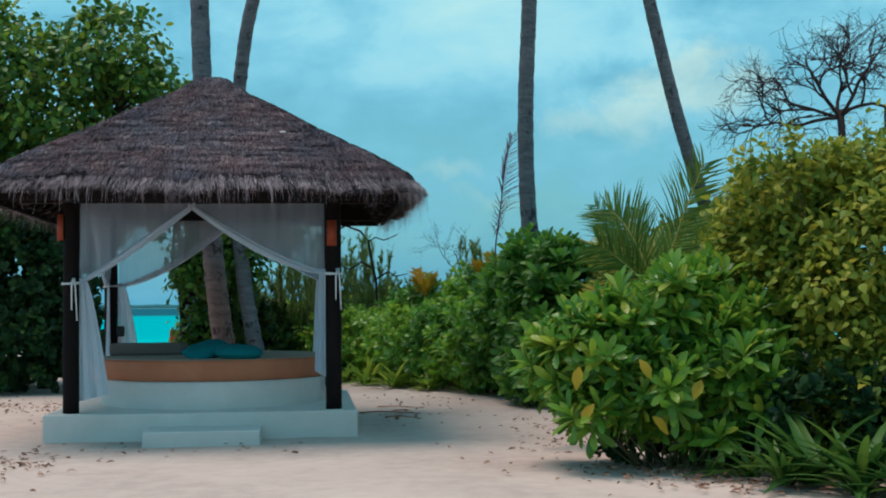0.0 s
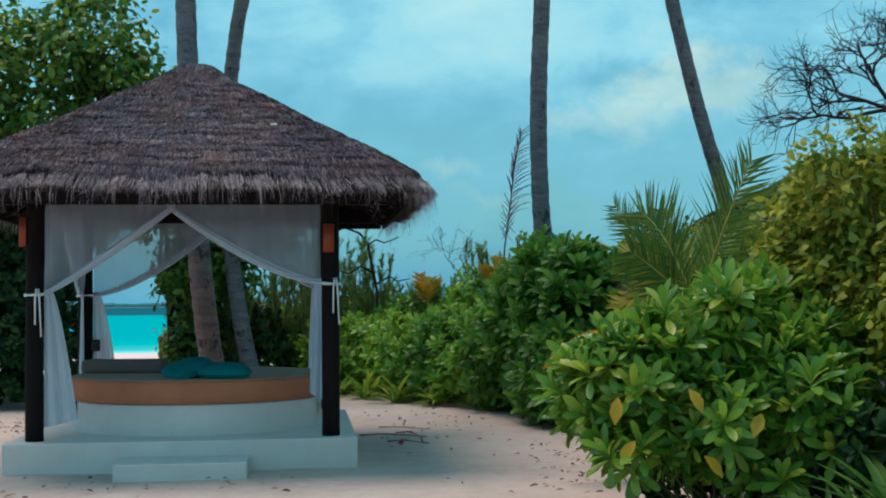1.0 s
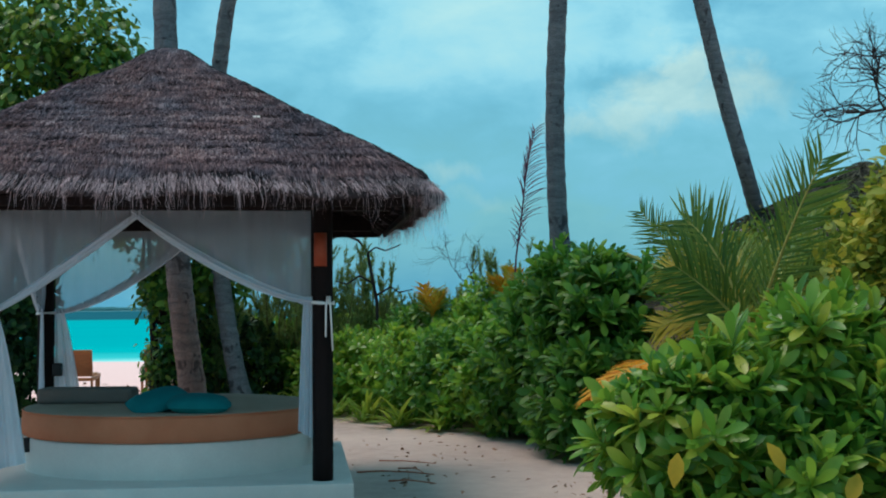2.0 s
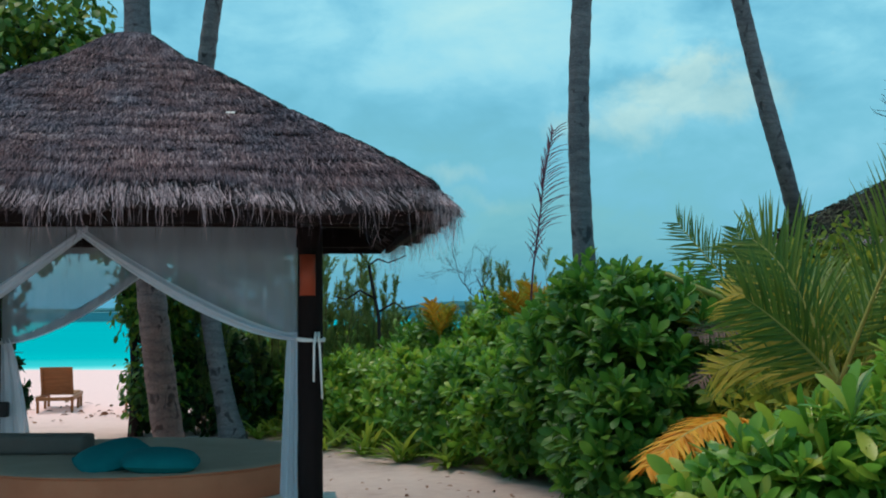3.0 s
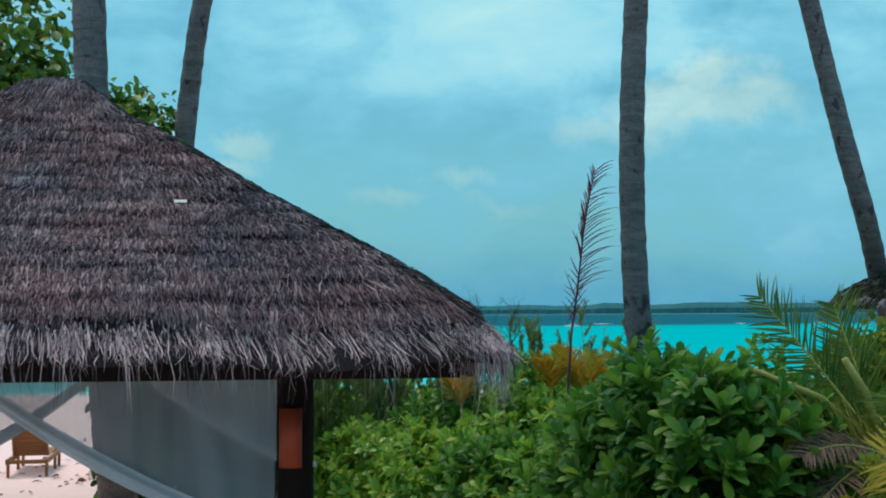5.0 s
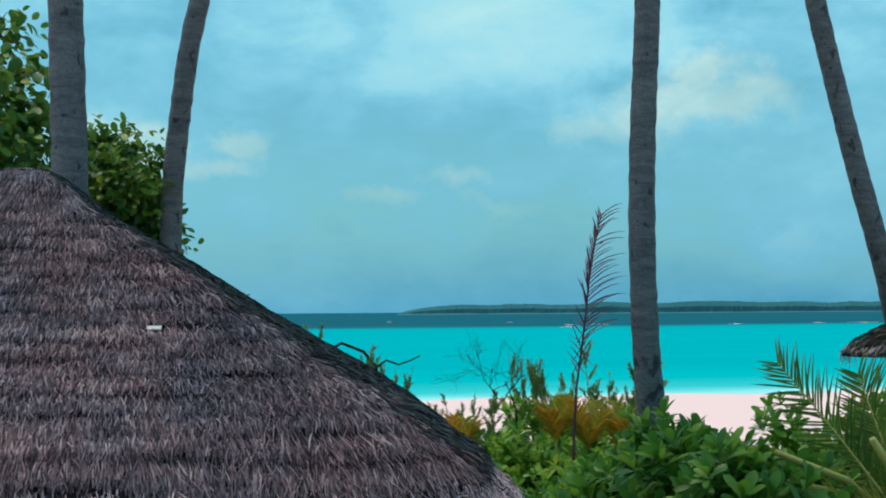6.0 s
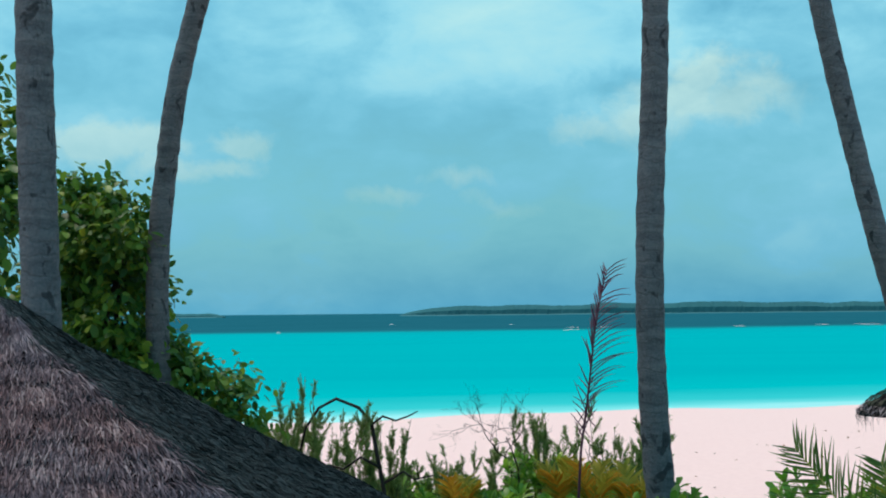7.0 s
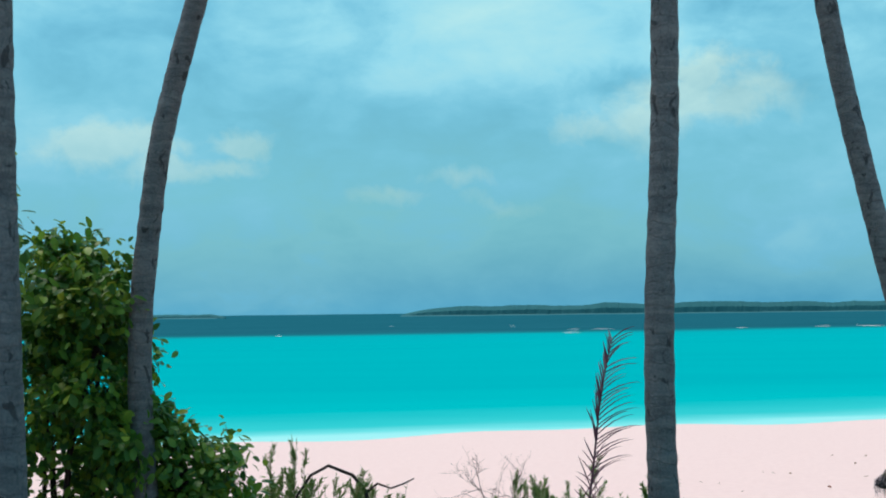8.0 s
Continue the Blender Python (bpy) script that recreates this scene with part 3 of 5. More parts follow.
def build_ground():
    xs = np.unique(np.concatenate([np.linspace(-4900, -60, 26), np.linspace(-60, -9, 40), np.linspace(-9, 9, 150), np.linspace(9, 90, 50), np.linspace(90, 4900, 26)]))
    ys = np.unique(np.concatenate([np.linspace(-4900, -30, 16), np.linspace(-30, 4, 60), np.linspace(4, 28, 180), np.linspace(28, 110, 90), np.linspace(110, 4900, 24)]))
    X, Y = np.meshgrid(xs, ys)
    d = shore(X) - Y
    t = np.clip((34.0 - d) / 34.0, 0, 1)
    Z = SEA * t ** 1.3 - np.clip(-d, 0, 60) * 0.05
    near = (np.abs(X) < 60) & (np.abs(Y) < 110) & (d > 2)
    und = np.array([noise.noise((x * 0.55, y * 0.55, 0.0)) * 0.022 + noise.noise((x * 2.1, y * 2.1, 4.0)) * 0.010 if k else 0.0 for x, y, k in zip(X.ravel(), Y.ravel(), near.ravel())]).reshape(X.shape)
    Z = Z + und - 0.012
    nx, ny = len(xs), len(ys)
    V = np.stack([X.ravel(), Y.ravel(), Z.ravel()], 1)
    i, j = np.meshgrid(np.arange(nx - 1), np.arange(ny - 1))
    k = (j * nx + i).ravel()
    quads_mesh("ground", V, np.stack([k, k + 1, k + nx + 1, k + nx], 1), SAND)
    tagged(bpy.data.objects["ground"], "pale pinkish coral beach sand, palm shade put into the path colour", "sand", kind="structure")


build_ground()
xs = np.array([-4900, -500, -100, 0, 100, 500, 4900.0])
ys = np.array([30, 70, 120, 250, 500, 1500, 4900.0])
X, Y = np.meshgrid(xs, ys)
k = (np.arange(6)[:, None] * 7 + np.arange(6)[None]).ravel()
tagged(quads_mesh("water", np.stack([X.ravel(), Y.ravel(), np.full(X.size, SEA)], 1), np.stack([k, k + 1, k + 8, k + 7], 1), WATER),
       "turquoise lagoon turning deep blue further out", "sea", kind="structure")


def far_island(name, x0, x1, y, height, seed, label):
    rng = np.random.default_rng(seed)
    n = 420
    x = np.linspace(x0, x1, n)
    t = (x - x0) / (x1 - x0)
    env = np.clip(np.minimum(t, 1 - t) * 14, 0, 1) ** 0.6
    top = height * env * (0.72 + 0.28 * np.interp(t, np.linspace(0, 1, 40), rng.random(40))) + height * 0.05 * env * rng.random(n)
    V, F = [], []
    for dy, f in ((-14, 0.0), (-12, 0.55), (-4, 1.0), (10, 0.9), (14, 0.0)):
        for i in range(n):
            V.append((x[i], y + dy + rng.uniform(-0.6, 0.6), SEA - 0.3 + (0.6 + top[i]) * f + (0.4 if f else 0)))
    for r in range(4):
        for i in range(n - 1):
            p = r * n + i
            F.append((p, p + 1, p + 1 + n, p + n))
    thing = tagged(empty(name), label, "island", kind="structure")
    link_mesh("tree_line", V, F, HAZEDTREES, thing, "dark green tree line, distance haze put into its colour")
    V2, F2 = [], []
    for dy, z in ((-30, SEA - 0.2), (-14, SEA + 1.3)):
        for i in range(0, n, 10):
            V2.append((x[i], y + dy + 4 * math.sin(i * 0.2), z))
    m = len(range(0, n, 10))
    F2 = [(i, i + 1, i + 1 + m, i + m) for i in range(m - 1)]
    link_mesh("shore_strip", V2, F2, HAZEDSAND, thing, "thin beach strip with painted distance haze")


far_island("backdrop_island", -88, 1100, 1700, 15.0, 5, "long low wooded island on the horizon")
far_island("backdrop_islet", -620, -338, 1750, 6.0, 8, "small low islet on the horizon")


# ---------------------------------------------------------------- gazebo
GAZEBO = pose(-1.599, 12.3, 0, 0, 0, 6.94)
POST, FLOOR_Z, EAVE_Z, APEX_Z = 1.46, 0.29, 2.71, 4.33
FALL = ((0, 0.0), (0.04, 0.005), (0.08, 0.026), (0.12, 0.075), (0.19, 0.165), (0.36, 0.325), (0.53, 0.495), (0.69, 0.64), (0.83, 0.765), (0.93, 0.875), (1.0, 1.0))
fs, fh = zip(*FALL)


def roof_point(s, th, half, apex, eave, lift=0.0):
    """A point on a hipped thatch roof: s from the top (0) to the eave (1), th round it."""
    n = 2.4 + 12.0 * np.clip(s * 3.0, 0, 1)
    c, q = np.cos(th), np.sin(th)
    r = (np.abs(c) ** n + np.abs(q) ** n) ** (-1.0 / n)
    r = r * half * s
    sag = (0.016 * np.sin(9 * th + 0.7) + 0.011 * np.sin(22 * th + 2.0)) * np.clip((s - 0.75) * 4, 0, 1)
    z = apex - (apex - eave) * np.interp(s, fs, fh) + lift + sag
    return np.stack([r * c, r * q, z], -1)


def thatch_roof(parent, half, apex, eave, count, seed, fringe, blade=0.0029, dark_slope=False, straw=None):
    rng = np.random.default_rng(seed)
    nt_, ns = 144, 34
    ss = np.linspace(0.0, 1.0, ns)
    tt = np.linspace(0, 2 * math.pi, nt_, endpoint=False)
    S, T = np.meshgrid(ss, tt, indexing="ij")
    wave = 0.008 * np.sin(T * 23 + S * 9)
    P = roof_point(S, T, half, apex, eave, wave * S - 0.035)
    V = [tuple(p) for p in P.reshape(-1, 3)]
    F = []
    for i in range(ns - 1):
        for j in range(nt_):
            a0, b0 = i * nt_ + j, i * nt_ + (j + 1) % nt_
            F.append((a0, a0 + nt_, b0 + nt_, b0))
    # thick eave and dark underside
    low = len(V)
    for j in range(nt_):
        x, y, z = roof_point(np.array(1.0), np.array(tt[j]), half * 0.86, apex, eave)
        V.append((x, y, z - 0.02))
    for j in range(nt_):
        a0, b0 = (ns - 1) * nt_ + j, (ns - 1) * nt_ + (j + 1) % nt_
        F.append((a0, low + j, low + (j + 1) % nt_, b0))
    roof = link_mesh("roof", V, F, THATCH_BED, parent, "weathered grey-brown thatch", True)
    U = []
    for s in (0.97, 0.6, 0.25, 0.02):
        for j in range(nt_):
            x, y, z = roof_point(np.array(s), np.array(tt[j]), half, apex, eave)
            U.append((x, y, z - 0.08))
    UF = []
    for i in range(3):
        for j in range(nt_):
            a0, b0 = i * nt_ + j, i * nt_ + (j + 1) % nt_
            UF.append((a0, b0, b0 + nt_, a0 + nt_))
    link_mesh("underside", U, UF, DARKWOOD, roof, "dark underside boards")
    # straw laid in courses down the slope, the last one under the eave layer
    courses = 20
    k = rng.integers(0, courses, count * 2)
    th = rng.uniform(0, 2 * math.pi, count * 2)
    # even spread along the sides of the square plan
    th = np.arctan2(np.tan((th % (math.pi / 2)) - math.pi / 4) * 1.0, 1.0) + np.floor(th / (math.pi / 2)) * (math.pi / 2)
    wavy = 0.007 * np.sin(th * 9 + k * 1.9) + 0.005 * np.sin(th * 23 + k * 4.1)
    s_end = (k + 1) / courses * 0.958 + rng.normal(0, 0.0068, count * 2) + wavy
    keep = rng.random(count * 2) < np.clip(s_end, 0.12, 1) * 0.95
    s_end, th = s_end[keep][:count], th[keep][:count]
    n = len(s_end)
    stray = rng.random(n) < 0.08                     # longer thin straws lying across the courses
    ln = rng.uniform(0.030, 0.068, n) * np.where(stray, 1.5, 1.0)
    s0 = np.clip(s_end - ln, 0.0, 1)
    s_end = np.clip(s_end, 0.03, 0.974)
    skew = rng.normal(0, 0.010, n) * np.where(stray, 2.2, 1.0) / np.clip(s_end, 0.1, 1)
    sm = (s0 + s_end) / 2
    # the straws lean from straight down the slope towards the hips
    face_th = (th + math.pi / 4) % (math.pi / 2) - math.pi / 4
    th0 = th - face_th + np.arctan(np.clip(np.tan(face_th) * (1 + 0.65 * (s_end / np.clip(s0, 0.02, 1) - 1)), -1, 1))
    p0 = roof_point(s0, th0, half, apex, eave, -0.012)
    p1 = roof_point(np.clip(s_end - rng.uniform(0.012, 0.026, n), 0, 1), th + (th0 - th) * 0.4 + skew * 0.6, half, apex, eave, rng.uniform(0.004, 0.024, n) * np.clip(s_end * 3, 0.3, 1))
    p2 = roof_point(s_end, th + skew, half, apex, eave, rng.uniform(-0.012, 0.023, n) * np.clip(s_end * 3, 0.3, 1) + 0.022 * (s_end > 0.93))
    w = rng.uniform(0.55, 1.4, n)[:, None] * blade * np.where(stray, 0.55, 1.0)[:, None]
    side = unit(np.cross(p2 - p0, np.array([0, 0, 1.0]) + rng.normal(scale=0.4, size=(n, 3))))
    V = np.stack([p0 - side * w * 0.6, p0 + side * w * 0.6, p1 - side * w, p1 + side * w, p2 - side * w * 0.35, p2 + side * w * 0.35], 1)
    # the straw of one slope is darker, with a frayed border along its hips
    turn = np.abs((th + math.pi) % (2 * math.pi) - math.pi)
    black = (turn < math.pi / 4 + 0.02 * np.sin(s_end * 37) - 0.02 + rng.normal(0, 0.025, n)) if dark_slope else np.zeros(n, bool)
    for pick, mat_, label_ in ((~black, straw or STRAW, "thin layered straw"), (black, DARKSTRAW, "darker straw of one slope")):
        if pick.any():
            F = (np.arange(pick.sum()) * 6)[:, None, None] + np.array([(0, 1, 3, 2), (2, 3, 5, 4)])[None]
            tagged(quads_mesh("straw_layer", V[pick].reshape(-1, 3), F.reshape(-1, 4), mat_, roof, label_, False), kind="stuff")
    # eave layer: paler straw laid over the last course, its tips hanging ragged
    n = fringe
    th = rng.uniform(0, 2 * math.pi, n)
    th = np.arctan2(np.tan((th % (math.pi / 2)) - math.pi / 4), 1.0) + np.floor(th / (math.pi / 2)) * (math.pi / 2)
    th = th + 0.75 * np.sin(th * 58) / 58 + 0.5 * np.sin(th * 131 + 1.0) / 131      # drawn together in bundles
    # thicker bundles hang at the corners
    th = np.where(rng.random(n) < 0.05, math.pi / 4 + rng.integers(0, 4, n) * math.pi / 2 + rng.normal(0, 0.022, n), th)
    corner = np.abs(((th + math.pi / 4) % (math.pi / 2))) 
    corner = np.minimum(corner, math.pi / 2 - corner) < 0.05
    clump = (0.5 + 0.5 * np.sin(th * 31 + 1.3) * np.sin(th * 57)) * (0.5 + 0.5 * np.sin(th * 7 + 0.6))
    ln = rng.uniform(0.0, 0.03, n) + clump * rng.uniform(0, 0.07, n) + np.where(rng.random(n) < 0.11, rng.uniform(0.05, 0.24, n), 0) + corner * rng.uniform(0.02, 0.16, n)
    start = 0.958 + 0.007 * np.sin(th * 14) + 0.005 * np.sin(th * 31 + 2) + rng.uniform(-0.012, 0.018, n)
    p0 = roof_point(start, th, half, apex, eave, rng.uniform(-0.025, 0.0, n))
    p1 = roof_point(0.985 + rng.uniform(-0.03, 0.02, n), th + rng.normal(0, 0.006, n), half, apex, eave, rng.uniform(-0.01, 0.026, n))
    out = unit(p1 * np.array([1, 1, 0.0]))
    p2 = p1 + out * (rng.uniform(0.0, 0.05, n) * np.where(corner, 0.2, 1))[:, None] + np.stack([rng.normal(0, 0.012, n), rng.normal(0, 0.012, n), -0.018 - ln * 0.55], 1)
    p3 = p2 + np.stack([rng.normal(0, 0.022, n), rng.normal(0, 0.022, n), -0.01 - ln * 0.5], 1)
    tang = np.stack([-out[:, 1], out[:, 0], np.zeros(n)], 1)
    side = unit(tang + rng.normal(scale=0.5, size=(n, 3)))
    w = rng.uniform(0.5, 1.3, n)[:, None] * blade * 0.68
    V = np.stack([p0 - side * w, p0 + side * w, p1 - side * w, p1 + side * w, p2 - side * w * 0.8, p2 + side * w * 0.8, p3 - side * w * 0.25, p3 + side * w * 0.25], 1).reshape(-1, 3)
    F = (np.arange(n) * 8)[:, None, None] + np.array([(0, 1, 3, 2), (2, 3, 5, 4), (4, 5, 7, 6)])[None]
    tagged(quads_mesh("eave_fringe", V, F.reshape(-1, 4), FRINGE, roof, "ragged pale straw fringe of the eave", False), kind="stuff")
    return roof


def log_post(x, y, z0, z1, r, seed):
    rng = np.random.default_rng(seed)
    zs = np.linspace(z0, z1, 12)
    pts = [(x + rng.normal(0, 0.002), y + rng.normal(0, 0.002), z) for z in zs]
    return tube(pts, [r * (1 + rng.normal(0, 0.012)) for _ in zs], 16)


def build_gazebo():
    g = tagged(empty("gazebo", GAZEBO), "open beach gazebo with thatched roof and dark log posts", "gazebo")
    P = 1.717
    part("platform", box(-P, -P, -0.25, P, P, FLOOR_Z, 0.018, 3), PLASTER, g, "white plastered platform")
    part("step", box(-0.579, -2.33, -0.25, 0.653, -P - 0.002, FLOOR_Z * 0.5, 0.015, 3), PLASTER, g, "low white plastered step")
    i = 0
    for x in (-POST, POST):
        for y in (-POST, POST):
            link_mesh("post", *log_post(x, y, FLOOR_Z - 0.01, 2.78, 0.090, 3 + i), DARKWOOD, g, "", True)
            i += 1
    for y in (-POST, POST):
        part("beam", box(-2.05, y - 0.055, 2.63, 2.05, y + 0.055, 2.80, 0.008), DARKWOOD, g)
    for x in (-POST, POST):
        part("beam", box(x - 0.055, -2.05, 2.632, x + 0.055, 2.05, 2.802, 0.008), DARKWOOD, g)
    for sx in (-1, 1):
        for sy in (-1, 1):
            link_mesh("rafter", *tube([(sx * 2.2, sy * 2.2, EAVE_Z - 0.05), (sx * 1.1, sy * 1.1, 3.35), (sx * 0.05, sy * 0.05, 4.05)], 0.045, 8), DARKWOOD, g)
    for x in np.linspace(-1.9, 1.9, 9):
        for sy in (-1, 1):
            link_mesh("rafter", *tube([(x, sy * 2.20, EAVE_Z - 0.06), (x * 0.75, sy * 1.7, 2.96)], 0.028, 6), DARKWOOD, g)
            link_mesh("rafter", *tube([(sy * 2.20, x, EAVE_Z - 0.06), (sy * 1.7, x * 0.75, 2.96)], 0.028, 6), DARKWOOD, g)
    for sy in (-1, 1):
        part("eave_board", box(-2.20, sy * 2.25 - 0.02, EAVE_Z - 0.105, 2.20, sy * 2.25 + 0.02, EAVE_Z - 0.02, 0.004, 1), DARKWOOD, g)
        part("eave_board", box(sy * 2.25 - 0.02, -2.225, EAVE_Z - 0.103, sy * 2.25 + 0.02, 2.225, EAVE_Z - 0.022, 0.004, 1), DARKWOOD, g)
    thatch_roof(g, 2.47, APEX_Z, EAVE_Z, 215000, 11, 17000, dark_slope=True)
    return g


def build_daybed():
    m = GAZEBO @ pose(0.03, 0.14, FLOOR_Z)
    bed = tagged(empty("daybed", m), "round white plastered daybed with a terracotta mattress", "daybed")
    R, n = 1.42, 80

    def disc(rings):
        V, F = [], []
        for r, z in rings:
            for k_ in range(n):
                th = 2 * math.pi * k_ / n
                V.append((r * math.cos(th), r * math.sin(th), z))
        for i in range(len(rings) - 1):
            for k_ in range(n):
                a0, b0 = i * n + k_, i * n + (k_ + 1) % n
                F.append((a0, b0, b0 + n, a0 + n))
        F.append(tuple((len(rings) - 1) * n + k_ for k_ in range(n)))
        return V, F
    link_mesh("base", *disc([(R - 0.03, -0.01), (R - 0.03, 0.30), (R - 0.04, 0.315), (R - 0.1, 0.318)]), PLASTER, bed, "white plastered round base", True)
    mat = link_mesh("mattress", *disc([(R - 0.02, 0.318), (R, 0.335), (R + 0.004, 0.42), (R, 0.525), (R - 0.015, 0.548)]), TERRACOTTA, bed, "terracotta canvas side", True)
    link_mesh("top_cover", *disc([(R - 0.013, 0.546), (R - 0.03, 0.562), (R - 0.12, 0.572), (0.5, 0.575), (0.05, 0.574)]), TAUPE, mat, "taupe canvas top", True)
    pipe = [((R - 0.006) * math.cos(a_), (R - 0.006) * math.sin(a_), 0.549) for a_ in np.linspace(0, 2 * math.pi, 97)]
    link_mesh("piping", *tube(pipe, 0.008, 6, False), TERRACOTTA, mat, "", True)


def cushion(name, m, lx, ly, lz, mat, label, seed, power=2.6):
    """A stuffed cushion with rounded corners and a seam."""
    def rounded(a_, b_):
        return a_ * lx / 2 * math.sqrt(1 - 0.22 * b_ * b_), b_ * ly / 2 * math.sqrt(1 - 0.22 * a_ * a_)

    rng = np.random.default_rng(seed)
    n = 18
    V, F = [], []
    u = np.linspace(-1, 1, n)
    for side_ in (1, -1):
        for a_ in u:
            for b_ in u:
                h = (max(0, 1 - abs(a_) ** power) * max(0, 1 - abs(b_) ** power)) ** 0.5
                w = 0.02 * math.sin(5 * a_ + seed) * math.cos(4 * b_)
                V.append((*rounded(a_, b_), side_ * (h + w * h) * lz / 2))
    for s in range(2):
        for i in range(n - 1):
            for j in range(n - 1):
                p = s * n * n + i * n + j
                q = (p, p + n, p + n + 1, p + 1)
                F.append(q if s == 0 else q[::-1])
    thing = tagged(empty(name, m), label, "cushion")
    cov = link_mesh("cover", V, F, mat, thing, "", True)
    rim = [(*rounded(1, b_), 0) for b_ in u] + [(*rounded(a_, 1), 0) for a_ in u[::-1]] + [(*rounded(-1, b_), 0) for b_ in u[::-1]] + [(*rounded(a_, -1), 0) for a_ in u]
    link_mesh("seam", *tube(rim, 0.006, 5, False), mat, cov, "", True)
    return thing


build_gazebo()
build_daybed()


# ---------------------------------------------------------------- curtains
def curtain(name, face, seed, side, label, tie_z, bow_ends, full_tail):
    """One half of a swagged curtain. face: pose of the opening (x along it, z up); side: -1 or 1, the post it is tied to."""
    thing = tagged(empty(name, face), label, "curtain", "gazebo curtains")
    top, half = 2.63, POST - 0.10
    nu, nv = 46, 26
    bow = 1.6 if side > 0 else 1.2              # how soon the lower edge drops
    span = half - side * MEET

    def low_edge(u):
        return top - 0.03 - (top - 0.03 - tie_z) * (1 - (1 - u) ** bow)

    V, F = [], []
    for i in range(nu):
        u = i / (nu - 1)                         # 0 where the halves meet, 1 at the post
        for j in range(nv):
            v = j / (nv - 1)
            z = top + (low_edge(u) - top) * v
            fold = 0.020 * math.sin(i * 0.95 + seed) * (0.4 + 0.6 * u) + 0.010 * math.sin(i * 2.3 + 1.0) + 0.016 * math.sin(7 * v - 5 * u + seed) * v
            V.append((MEET + side * (-0.04 + (span + 0.04) * u), fold, z))
    for i in range(nu - 1):
        for j in range(nv - 1):
            p = i * nv + j
            F.append((p, p + nv, p + nv + 1, p + 1))
    swag = link_mesh("swag", V, F, SHADELINEN, thing, "", True)
    # bunched hem along the lower edge: a pleated band
    V, F, nw = [], [], 13
    for i in range(nu):
        u = i / (nu - 1)
        width = 0.030 + 0.075 * math.sin(math.pi * min(1.0, 0.12 + 0.80 * u))
        for j in range(nw):
            v = j / (nw - 1)
            V.append((MEET + side * (-0.04 + (span + 0.04) * u), -0.030 + 0.014 * math.sin(v * 12 + 2.2 * u + seed) - 0.035 * math.sin(math.pi * v), low_edge(u) - 0.012 + width * v))
    for i in range(nu - 1):
        for j in range(nw - 1):
            p = i * nw + j
            F.append((p, p + nw, p + nw + 1, p + 1))
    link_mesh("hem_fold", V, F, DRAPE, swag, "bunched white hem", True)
    # tail that falls from the tie
    V, F = [], []
    nu2, nv2 = 34, 22
    end_z = FLOOR_Z + (0.13 if full_tail else 0.36)
    for j in range(nv2):
        v = j / (nv2 - 1)
        width = 0.07 + (0.26 if full_tail else 0.055) * v ** 0.7
        for i in range(nu2):
            u = i / (nu2 - 1)
            z = tie_z + 0.05 - (tie_z + 0.05 - end_z - 0.07 * u) * v
            x = side * (half + 0.01 - width * u)
            y = -0.02 + (0.030 * math.sin(u * 13 + seed) + 0.012 * math.sin(u * 29)) * (0.35 + 0.65 * v)
            V.append((x, y, z))
    for j in range(nv2 - 1):
        for i in range(nu2 - 1):
            p = j * nu2 + i
            F.append((p, p + 1, p + nu2 + 1, p + nu2))
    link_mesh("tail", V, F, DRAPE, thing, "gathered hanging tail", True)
    # tape round the post with a bow and loose ends
    ring = [(side * POST + 0.098 * math.cos(a_), 0.0 + 0.098 * math.sin(a_) + 0.0, tie_z + 0.01 * math.sin(a_)) for a_ in np.linspace(0, 2 * math.pi, 25)]
    tie = link_mesh("tie", *tube(ring, 0.011, 6, False), TAPE, thing, "white cotton tape round the post", True)
    kx = side * POST + 0.05
    for dx, ln in (((0.008, 0.42), (-0.012, 0.30)) if bow_ends else ()):
        link_mesh("tie_end", *tube([(kx, -0.10, tie_z), (kx + dx, -0.125, tie_z + 0.05), (kx + dx * 2, -0.125, tie_z - 0.05), (kx + dx * 3 + 0.01, -0.115, tie_z - ln)], [0.010, 0.010, 0.009, 0.008], 6), TAPE, tie, "", True)
    return thing


MEET = -0.13                                  # where the halves meet under the beam
TIES = {(0, -1): 1.74, (0, 1): 1.83, (90, -1): 1.826, (90, 1): 1.80, (180, -1): 1.806, (180, 1): 1.74, (270, -1): 1.746, (270, 1): 1.735}
for yaw_, s_ in ((0, 1), (90, 2), (180, 3), (270, 4)):
    face_ = GAZEBO @ pose(0, 0, 0, 0, 0, yaw_) @ pose(0, -POST, 0)
    for side_ in (-1, 1):
        curtain("curtain", face_, s_ * 2.3 + side_, side_, "sheer white curtain swagged and tied to a dark post", TIES[yaw_, side_], yaw_ in (0, 180), (yaw_, side_) in ((0, -1), (180, 1)))



cushion("throw_pillow", GAZEBO @ pose(-0.01, -0.83, 0.948, 14, -14, 28), 0.55, 0.43, 0.17, TEAL, "plump teal canvas pillow leaning on another", 2)
cushion("throw_pillow", GAZEBO @ pose(0.36, -0.99, 0.930, 8, 2, 4), 0.57, 0.43, 0.17, TEAL, "plump teal canvas pillow lying on the mattress", 5)


